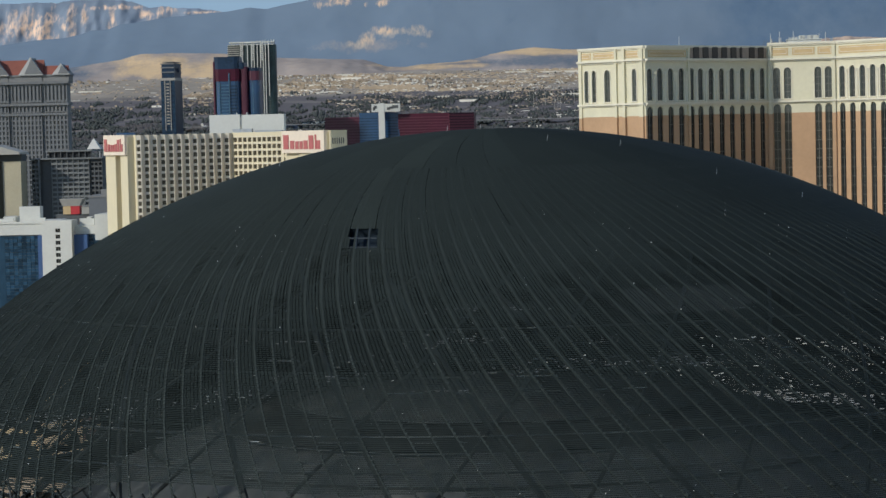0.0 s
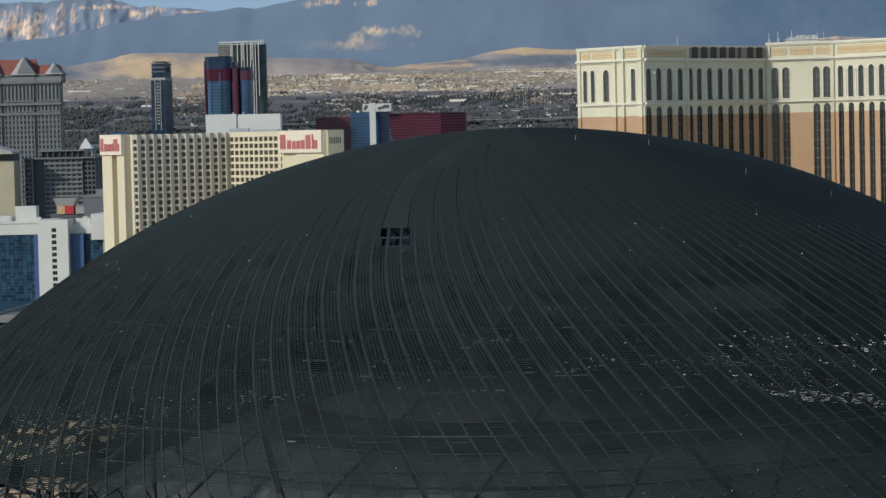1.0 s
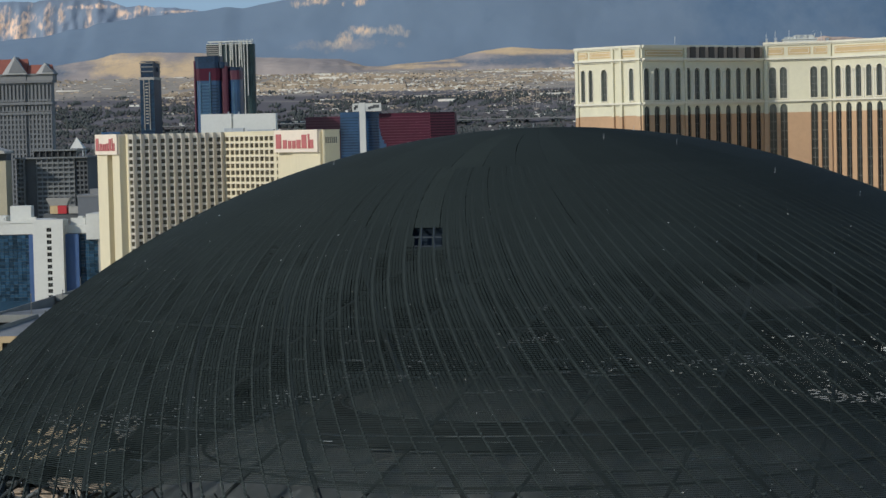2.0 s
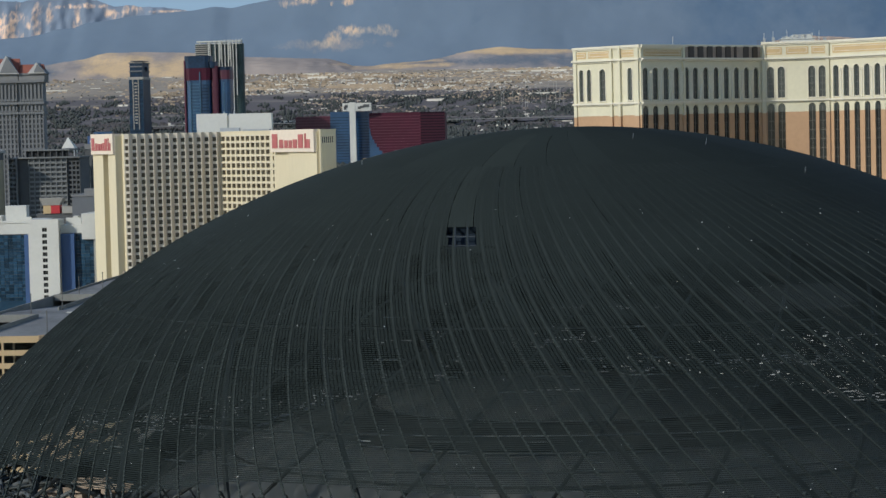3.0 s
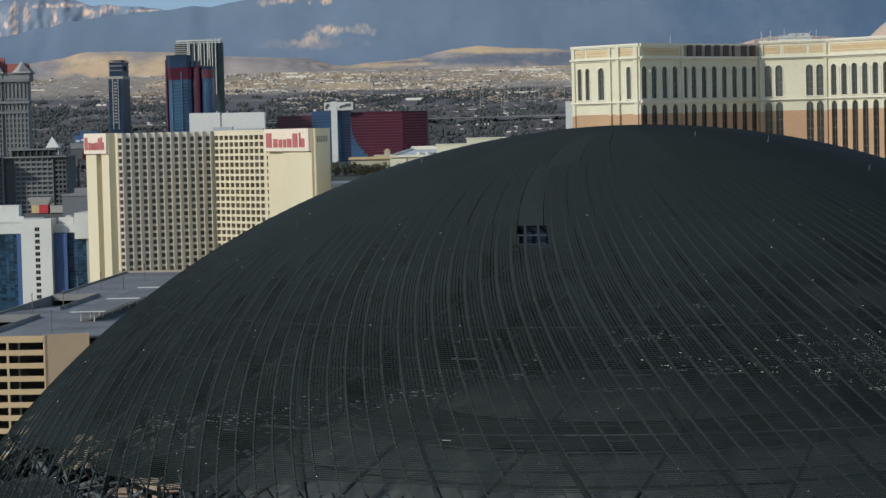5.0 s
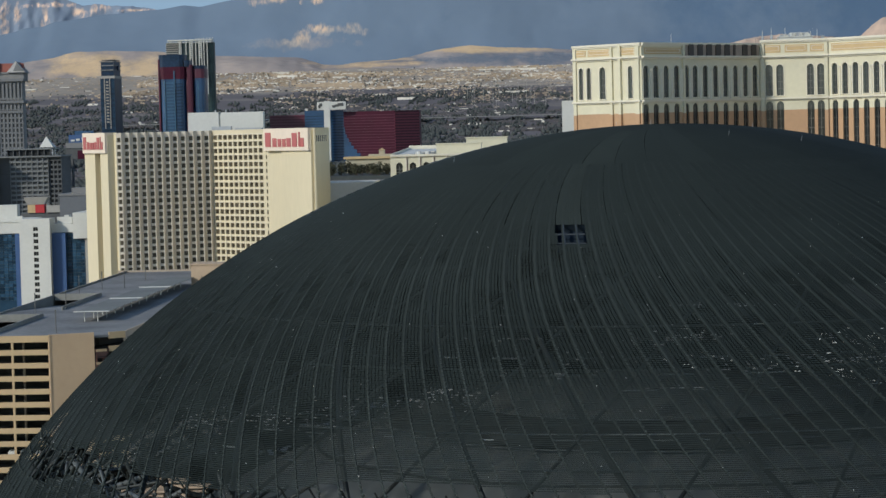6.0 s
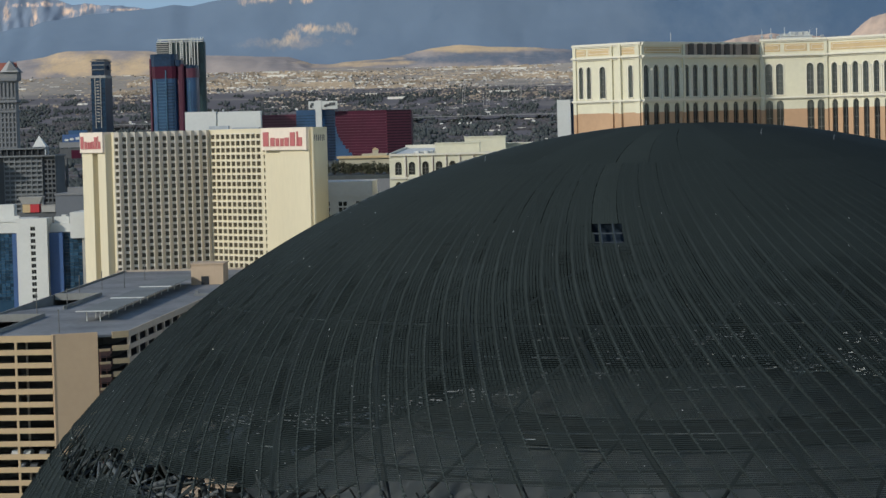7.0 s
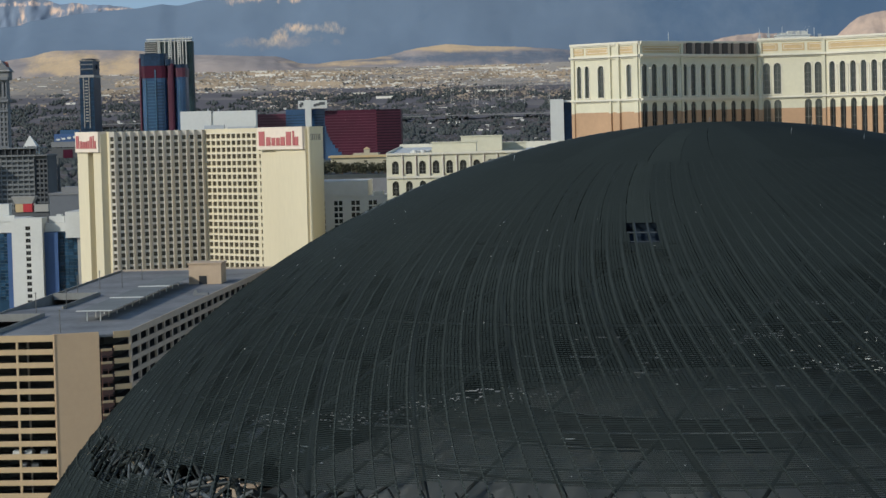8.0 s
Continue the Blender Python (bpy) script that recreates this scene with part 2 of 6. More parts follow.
def facade(parent, a, b, z0, z1, cols, wall_mat, depth=0.45, glass=None, name="wall", panes="window_pane", limit=400):
    """A wall from a to b (left to right as seen from outside) with real openings.
    cols: (middle, half width, [(sill, head, arch, bar columns, bar rows), ...]) in metres along the wall."""
    a, b = Vector(a), Vector(b)
    d = (b - a).normalized()
    length = (b - a).length
    inw = Vector((-d.y, d.x))
    w = Mesh()

    def at(s, z, k=0.0):
        p = a + d * s + inw * k
        return (p.x, p.y, z)

    s_prev = 0.0
    spots = []
    for mid, hw, wins in sorted(cols, key=lambda c: c[0]):
        l, r = mid - hw, mid + hw
        if l > s_prev:
            w.poly([at(s_prev, z0), at(l, z0), at(l, z1), at(s_prev, z1)])
        z_prev = z0
        for sill, head, arch, bc, br in sorted(wins):
            if sill > z_prev:
                w.poly([at(l, z_prev), at(r, z_prev), at(r, sill), at(l, sill)])
            top = head - hw if arch else head
            rim = [(l, sill), (r, sill), (r, top)]
            if arch:
                arc = [(mid + hw * math.cos(q), top + hw * math.sin(q)) for q in (0.6, 1.2, math.pi / 2, math.pi - 1.2, math.pi - 0.6)]
                rim += arc
                span = [(r, top)] + arc + [(l, top)]
                for (s1, q1), (s2, q2) in zip(span, span[1:]):
                    w.poly([at(s2, q2), at(s1, q1), at(s1, head), at(s2, head)])
            rim.append((l, top))
            for (s1, q1), (s2, q2) in zip(rim, rim[1:] + rim[:1]):
                w.poly([at(s1, q1), at(s1, q1, depth), at(s2, q2, depth), at(s2, q2)])
            spots.append((mid, sill, hw, head - sill, arch, bc, br))
            z_prev = head
        if z_prev < z1:
            w.poly([at(l, z_prev), at(r, z_prev), at(r, z1), at(l, z1)])
        s_prev = r
    if s_prev < length:
        w.poly([at(s_prev, z0), at(length, z0), at(length, z1), at(s_prev, z1)])
    wall = part(name, w, wall_mat, parent)
    turn = math.atan2(d.y, d.x)
    kinds = {}
    for mid, sill, hw, h, arch, bc, br in spots:
        key = (round(hw, 3), round(h, 3), arch, bc, br)
        if key not in kinds:
            kinds[key] = window_data(hw, h, arch, bc, br, glass)
        p = a + d * mid + inw * (depth - 0.02)
        placed(panes, kinds[key], wall, Matrix.Translation((p.x, p.y, sill)) @ Matrix.Rotation(turn, 4, "Z"))
    return wall


def along(a, b, s, out=0.0):
    a, b = Vector(a), Vector(b)
    d = (b - a).normalized()
    p = a + d * s + Vector((d.y, -d.x)) * out
    return (p.x, p.y)


def inset(foot, k):
    """The footprint moved inwards by k metres (corners given counter-clockwise)."""
    n, out = len(foot), []
    for i in range(n):
        p0, p1, p2 = Vector(foot[i - 1]), Vector(foot[i]), Vector(foot[(i + 1) % n])
        d1, d2 = (p1 - p0).normalized(), (p2 - p1).normalized()
        n1, n2 = Vector((-d1.y, d1.x)), Vector((-d2.y, d2.x))
        bis = (n1 + n2)
        q = p1 + bis * (k / max(0.3, 1 + n1.dot(n2)))
        out.append((q.x, q.y))
    return out


# ---- the ground ----
PROFILE = [(-3000, 0), (190, 0), (330, 14), (900, 36), (1400, 54), (2300, 74), (2800, 84), (3200, 105), (3600, 140), (4000, 182), (4280, 219), (4900, 262)]


def ground_z(y):
    return float(np.interp(y, [p[0] for p in PROFILE], [p[1] for p in PROFILE]))


def desert_material():
    """Valley floor: dark tree cover, asphalt and cloud shade in blotches, tan sunlit dirt and pale lots."""
    m = mat("desert_valley_floor", (0.40, 0.345, 0.275), 0.95, 0.4, 0.004, 0.03)
    t = m.node_tree
    b = t.nodes["Principled BSDF"]
    old = b.inputs["Base Color"].links[0].from_socket
    co = t.nodes["Texture Coordinate"]
    sep = t.nodes.new("ShaderNodeSeparateXYZ")
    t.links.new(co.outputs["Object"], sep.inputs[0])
    # Cloud shade nearer and sun farther off, put into the colour by distance.
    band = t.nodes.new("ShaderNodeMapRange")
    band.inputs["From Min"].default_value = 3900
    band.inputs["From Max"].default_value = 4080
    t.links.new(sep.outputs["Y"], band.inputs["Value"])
    mp = t.nodes.new("ShaderNodeMapping")
    mp.inputs["Scale"].default_value = (0.5, 1.6, 1)
    t.links.new(co.outputs["Object"], mp.inputs["Vector"])
    nz = t.nodes.new("ShaderNodeTexNoise")
    nz.inputs["Scale"].default_value = 0.012
    nz.inputs["Detail"].default_value = 6
    t.links.new(mp.outputs["Vector"], nz.inputs["Vector"])
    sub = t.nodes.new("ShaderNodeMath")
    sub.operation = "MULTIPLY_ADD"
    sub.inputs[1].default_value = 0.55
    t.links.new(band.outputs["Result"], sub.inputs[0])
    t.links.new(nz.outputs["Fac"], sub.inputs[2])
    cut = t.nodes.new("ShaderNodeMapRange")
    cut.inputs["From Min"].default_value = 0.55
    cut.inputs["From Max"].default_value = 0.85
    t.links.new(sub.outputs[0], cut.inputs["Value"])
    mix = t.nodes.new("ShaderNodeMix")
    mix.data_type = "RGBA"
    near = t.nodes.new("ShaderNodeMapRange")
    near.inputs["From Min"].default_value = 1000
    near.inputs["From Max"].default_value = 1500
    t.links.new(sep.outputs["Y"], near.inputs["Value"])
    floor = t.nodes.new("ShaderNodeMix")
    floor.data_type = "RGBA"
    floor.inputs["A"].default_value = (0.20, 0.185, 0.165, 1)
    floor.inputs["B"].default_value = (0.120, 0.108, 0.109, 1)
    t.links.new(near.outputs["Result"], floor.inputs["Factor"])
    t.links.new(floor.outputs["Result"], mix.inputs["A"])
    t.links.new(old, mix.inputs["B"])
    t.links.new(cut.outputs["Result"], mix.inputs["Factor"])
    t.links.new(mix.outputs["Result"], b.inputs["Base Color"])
    return m


def build_ground():
    g = Mesh()
    xs = list(np.linspace(-3200, 3200, 65))
    ys = list(np.linspace(-3000, 0, 13)) + list(np.linspace(100, 4900, 97))
    rows = []
    for y in ys:
        row = []
        for x in xs:
            z = ground_z(y)
            if y > 2400:
                z += noise.noise(Vector((x * 0.006, y * 0.006, 3.1))) * min(1, (y - 2400) / 900) * 5
            row.append(len(g.v))
            g.v.append((x, y, z))
        rows.append(row)
    for r0, r1 in zip(rows, rows[1:]):
        for i in range(len(xs) - 1):
            g.f.append((r0[i], r0[i + 1], r1[i + 1], r1[i]))
            g.s.append(0)
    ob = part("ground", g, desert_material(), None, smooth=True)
    tagged(ob, "desert valley floor with dark tree cover and painted cloud shade", "ground", kind="structure")


build_ground()


# ---- mountains ----
def rock(name, color, tint, scale, bump, edge=(0.45, 1.05), streak=0.0):
    return mat(name, color, 0.95, 0.4, scale, scale * 7, bump, tint=tint, spec=0.1, edge=edge, streak=streak)


# Distance haze and cloud shade are put into the blue base colours.
HAZE_RIDGE = rock("hazy_blue_slope", (0.134, 0.181, 0.238), (0.122, 0.166, 0.221), 0.0015, 0.1)
HILL = rock("pink_tan_slope", (0.47, 0.35, 0.265), (0.30, 0.245, 0.215), 0.012, 1.5, (0.5, 0.95), 0.5)
# The mauve tone stands for foothills lying under cloud.
SHADED_FOOT = rock("cloud_shaded_mauve_slope", (0.31, 0.265, 0.235), (0.215, 0.200, 0.200), 0.004, 1.0, (0.45, 0.95), 2.0)
HAZE_CLIFF = rock("hazy_blue_grey_cliff", (0.190, 0.232, 0.290), (0.150, 0.192, 0.250), 0.008, 1.5, (0.5, 0.95), 0.4)


def add_sun_shade_patches(m, spots, color, lean=35, squash=0.8, grain=0.03, least=0.25):
    """Sunlit and shaded patches painted on the slope: spots of (x, z, half width, half height), ragged by noise."""
    t = m.node_tree
    b = t.nodes["Principled BSDF"]
    out = b.inputs["Base Color"].links[0].from_socket
    co = t.nodes["Texture Coordinate"]
    mp = t.nodes.new("ShaderNodeMapping")
    mp.inputs["Scale"].default_value = (1, 0.3, squash)
    mp.inputs["Rotation"].default_value = (0, radians(lean), 0)
    t.links.new(co.outputs["Object"], mp.inputs["Vector"])
    nz = t.nodes.new("ShaderNodeTexNoise")
    nz.inputs["Scale"].default_value = grain
    nz.inputs["Detail"].default_value = 6
    nz.inputs["Roughness"].default_value = 0.65
    t.links.new(mp.outputs["Vector"], nz.inputs["Vector"])
    veins = t.nodes.new("ShaderNodeTexNoise")
    veins.inputs["Scale"].default_value = 0.16
    veins.inputs["Detail"].default_value = 4
    t.links.new(mp.outputs["Vector"], veins.inputs["Vector"])
    vein = t.nodes.new("ShaderNodeMapRange")
    vein.inputs["From Min"].default_value = 0.38
    vein.inputs["From Max"].default_value = 0.60
    vein.inputs["To Min"].default_value = least
    t.links.new(veins.outputs["Fac"], vein.inputs["Value"])
    for x, z, rx, rz in spots:
        sc = t.nodes.new("ShaderNodeMapping")
        sc.inputs["Location"].default_value = (-x / rx, 0, -z / rz)
        sc.inputs["Scale"].default_value = (1 / rx, 0, 1 / rz)
        t.links.new(co.outputs["Object"], sc.inputs["Vector"])
        ln = t.nodes.new("ShaderNodeVectorMath")
        ln.operation = "LENGTH"
        t.links.new(sc.outputs["Vector"], ln.inputs[0])
        mul = t.nodes.new("ShaderNodeMath")
        mul.operation = "MULTIPLY_ADD"
        mul.inputs[1].default_value = -0.42
        t.links.new(ln.outputs["Value"], mul.inputs[0])
        t.links.new(nz.outputs["Fac"], mul.inputs[2])
        cut = t.nodes.new("ShaderNodeMapRange")
        cut.inputs["From Min"].default_value = 0.20
        cut.inputs["From Max"].default_value = 0.42
        t.links.new(mul.outputs[0], cut.inputs["Value"])
        mix = t.nodes.new("ShaderNodeMix")
        mix.data_type = "RGBA"
        mix.inputs["B"].default_value = (*color, 1)
        t.links.new(out, mix.inputs["A"])
        patch = t.nodes.new("ShaderNodeMath")
        patch.operation = "MULTIPLY"
        t.links.new(cut.outputs["Result"], patch.inputs[0])
        t.links.new(vein.outputs["Result"], patch.inputs[1])
        t.links.new(patch.outputs[0], mix.inputs["Factor"])
        out = mix.outputs["Result"]
    t.links.new(out, b.inputs["Base Color"])


# Deeper cloud shade painted first, then patches for rock in the sun.
add_sun_shade_patches(HAZE_RIDGE, [(480, 380, 900, 280)], (0.088, 0.142, 0.215), 0, 1.0, 0.004, 1.0)
add_sun_shade_patches(HAZE_RIDGE, [(-540, 276, 150, 20)], (0.26, 0.26, 0.275), 10, 1.0, 0.02, 0.6)
add_sun_shade_patches(HAZE_RIDGE, [(-556, 280, 40, 12), (-534, 290, 36, 22), (-503, 302, 44, 20), (-470, 304, 34, 14), (-436, 306, 34, 16), (-414, 298, 20, 12)], (0.40, 0.36, 0.32), 38, 0.5, 0.05, 0.2)
add_sun_shade_patches(HAZE_RIDGE, [(-537, 288, 26, 20), (-503, 306, 30, 14), (-612, 364, 50, 14), (-590, 366, 34, 14), (-512, 362, 20, 12), (-540, 360, 10, 10)], (0.62, 0.46, 0.33), 38, 0.4, 0.07, 0.1)
add_sun_shade_patches(HAZE_CLIFF, [(-1238, 338, 110, 56), (-1204, 322, 60, 44), (-1194, 356, 32, 20), (-1150, 370, 20, 22), (-1146, 330, 16, 50), (-1122, 354, 14, 34), (-1066, 344, 16, 40), (-1060, 374, 80, 8), (-998, 357, 30, 18), (-962, 364, 36, 14),
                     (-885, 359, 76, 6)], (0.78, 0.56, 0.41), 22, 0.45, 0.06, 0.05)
# Painted shade pockets on the foothills, then tan patches for sunlit ground.
add_sun_shade_patches(SHADED_FOOT, [(-957, 237, 30, 14), (-843, 240, 26, 10), (-900, 254, 60, 5), (-240, 236, 330, 26), (-60, 236, 260, 26), (-1110, 238, 260, 56)], (0.140, 0.165, 0.200), 0, 2.0, 0.012, 0.8)
add_sun_shade_patches(SHADED_FOOT, [(-955, 252, 120, 44), (-992, 232, 90, 24), (-905, 240, 130, 50), (-825, 228, 110, 26), (-815, 250, 80, 44), (-270, 256, 110, 13), (-202, 258, 130, 15), (-120, 253, 150, 12), (-468, 237, 120, 7), (-390, 230, 190, 8),
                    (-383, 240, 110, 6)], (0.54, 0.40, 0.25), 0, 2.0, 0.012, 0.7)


def mountain(name, label, crest, y_foot, y_crest, z_foot, material, rough=10.0, step=12.0, rows=26, gully=0.03, seed=0.0, power=1.3):
    """A range: from its foot up to a crest line of (x, z), with gullies and spurs, and a back slope."""
    xs = np.arange(crest[0][0], crest[-1][0] + 1, step)
    zs = np.interp(xs, [c[0] for c in crest], [c[1] for c in crest])
    m = Mesh()
    for j in range(rows + 6):
        k = min(1.0, j / rows)
        back = max(0, j - rows - 1)
        for x, zc in zip(xs, zs):
            spur = noise.fractal(Vector((x * gully, seed, (j - (j > rows)) * 0.05)), 1.0, 2.0, 4)
            fine = noise.fractal(Vector((x * gully * 3, seed + 5, (j - (j > rows)) * 0.35)), 1.0, 2.0, 4)
            h = z_foot + (zc - z_foot) * k ** power
            h += (spur * 0.7 + fine * 0.45) * rough * (0.25 + k * 0.75) * (0.35 if k == 1 else 1) - back * 22
            y = y_foot + (y_crest - y_foot) * k - spur * rough * 1.6 * math.sin(math.pi * k) + back * 14
            m.v.append((x, y, h))
    n = len(xs)
    # the crest is doubled, so that the back slope does not round it off
    for j in [*range(rows), *range(rows + 1, rows + 5)]:
        for i in range(n - 1):
            m.f.append((j * n + i, j * n + i + 1, (j + 1) * n + i + 1, (j + 1) * n + i))
            m.s.append(0)
    ob = part(name, m, material, None, smooth=True)
    return tagged(ob, label, "mountain", kind="structure")


mountain("backdrop_ridge", "mountain range with blue haze and cloud shade in its colour",
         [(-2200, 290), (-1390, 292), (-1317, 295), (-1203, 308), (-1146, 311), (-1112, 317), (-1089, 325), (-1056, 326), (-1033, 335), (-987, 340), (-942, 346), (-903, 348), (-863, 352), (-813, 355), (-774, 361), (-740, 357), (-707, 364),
          (-662, 371), (-617, 381), (-417, 402), (-153, 405), (174, 400), (463, 390), (657, 375), (1500, 340)], 4368, 4520, 215, HAZE_RIDGE, rough=2.5, step=7, rows=44, gully=0.009, seed=2.0)
mountain("backdrop_cliffs", "far cliffs coloured blue-grey for haze, with painted sunlit pink faces",
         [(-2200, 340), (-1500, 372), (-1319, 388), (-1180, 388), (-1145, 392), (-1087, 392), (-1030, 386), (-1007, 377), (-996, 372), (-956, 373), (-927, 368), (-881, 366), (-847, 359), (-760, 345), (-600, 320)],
         4560, 4625, 230, HAZE_CLIFF, rough=9, step=5, gully=0.03, seed=7.0, power=0.7)
mountain("backdrop_foothills", "low foothills beyond the city, sun and cloud shade in their colour",
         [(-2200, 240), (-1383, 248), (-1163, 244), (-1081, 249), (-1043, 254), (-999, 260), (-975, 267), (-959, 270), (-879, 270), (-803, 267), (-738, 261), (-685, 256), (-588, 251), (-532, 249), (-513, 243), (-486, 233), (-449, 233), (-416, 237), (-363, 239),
          (-325, 244), (-293, 251), (-261, 257), (-232, 261), (-208, 263), (-160, 258), (-76, 254), (72, 242), (443, 220), (1500, 215)], 4292, 4360, 215, SHADED_FOOT, rough=3.5, step=5, rows=30, gully=0.018, seed=11.0, power=0.75)
mountain("backdrop_hill", "bare tan hill behind the hotel",
         [(150, 212), (232, 228), (273, 252), (319, 262), (367, 266), (435, 262), (491, 254), (511, 256), (532, 275), (554, 291), (580, 298), (603, 300), (738, 294), (900, 216)], 4190, 4300, 206, HILL,
         rough=6, step=4, gully=0.035, seed=17.0)


# ---- pale sky low over the ranges ----
def build_sky_sheet():
    m = bpy.data.materials.new("pale_blue_horizon_sky")
    m.use_nodes = True
    b = m.node_tree.nodes["Principled BSDF"]
    b.inputs["Base Color"].default_value = (0, 0, 0, 1)
    b.inputs["Emission Color"].default_value = (0.20, 0.31, 0.43, 1)
    b.inputs["Emission Strength"].default_value = 1.0
    s = Mesh()
    line = [(-3100, 4500), (-1500, 4645), (-900, 4700), (3100, 4720)]
    for (xa, ya), (xb, yb) in zip(line, line[1:]):
        s.poly([(xa, ya, 255), (xb, yb, 255), (xb, yb, 620), (xa, ya, 620)])
    tagged(part("backdrop_sky", s, m, None), "pale blue sky low over the mountains", "sky", kind="structure")


build_sky_sheet()


# ---- the great mesh-clad sphere ----
SC, SR = Vector((0, 0, 33.5)), 78.5
RIBS = 192


def on_sphere(az, lat, r=SR):
    a, b = radians(az), radians(lat)
    return SC + Vector((math.sin(a) * math.cos(b), -math.cos(a) * math.cos(b), math.sin(b))) * r


def twist(lat):
    """How far a rib has wound round the axis, in degrees, at a latitude."""
    q = 90 - lat
    return 0.42 * q + 0.00375 * q * q


BAY = 360 / RIBS
TIER_2, TIER_3 = 63.9, 73.3


def rib_az(i, lat):
    """The azimuth of rib i at a latitude, in degrees; i may lie between two ribs."""
    return BAY * (i + float(np.interp(lat, (50, 57, 64, 72), (-0.1, -0.1, 0.12, 0.2)))) - 27.7 + twist(lat)


def turned(az):
    return (az + 180) % 360 - 180


def hatch_edge(lat):
    """Azimuth of the middle of the open hatch."""
    return -14.15 + twist(lat) - twist(62.7)


def bare(az, lat):
    """Where the cladding is not on yet, and one gap added to let the sun in."""
    if 61.5 < lat < 63.9 and abs(az - hatch_edge(lat)) < 1.95:
        return True
    # Unseen gap on the sunny side, added to light the site cabins.
    if -96 < az < -79 and 36 < lat < 40.8:
        return True
    if -130 < az < -108 and 32.6 < lat < 36.4:
        return noise.noise(Vector((az * 0.9, lat * 2.2, 1.7))) > -0.05
    if abs(az) > 125:
        # ragged lower edge of the cladding on the far side, with single strips missing above it
        grain = noise.noise(Vector((az * 0.9, lat * 13.0, 8.1)))
        if 141 < az < 158 and 35.2 < lat < 36.5 + 0.4 * noise.noise(Vector((az * 0.3, 1.1, 0))):
            return grain > 0.04
        if 128 < az < 160 and (41.6 < lat < 43.7 or az < 144 and 34.2 < lat < 35.2):
            return grain > (0.32 if az < 146 else 0.44)
        if -160 < az < -136 and 31.0 < lat < 36.9 and abs(lat - float(np.interp(az, (-160, -152, -148, -143, -139), (36.6, 36.0, 35.6, 33.4, 31.2)))) < 0.55:
            return grain > 0.12
        if az > 0 and 36.5 < lat < 41.0:
            return grain > 0.56
        return False
    if -74 < az < -46 and 39.3 + 0.7 * math.sin(az * 0.31) < lat < 41.15 + 0.4 * math.sin(az * 0.6) + float(np.interp(az, (-64, -58, -52, -46), (0, 0.2, -0.2, -0.5))):
        return True
    return -46 <= az < 2 and 35.5 < lat < float(np.interp(az, (-46, -42, -34, -26), (40.7, 40.6, 40.9, 41.7))) + 0.25 * math.sin(az * 0.23)


def flat_bar(m, line, half, rise, slot=0):
    """A low flat bar laid on the sphere along a line of (azimuth, latitude)."""
    pts = [on_sphere(a, l) for a, l in line]
    k = len(m.v)
    for j, p in enumerate(pts):
        up = (p - SC).normalized()
        side = (pts[min(j + 1, len(pts) - 1)] - pts[max(j - 1, 0)]).cross(up).normalized()
        h, r = half(line[j][1]), rise(line[j][1])
        m.v += [tuple(p - side * h - up * 0.06), tuple(p - side * h * 0.8 + up * r), tuple(p + side * h * 0.8 + up * r), tuple(p + side * h - up * 0.06)]
    for j in range(len(pts) - 1):
        for e in range(3):
            m.f.append((k + 4 * j + e, k + 4 * j + e + 1, k + 4 * j + e + 5, k + 4 * j + e + 4))
            m.s.append(slot)


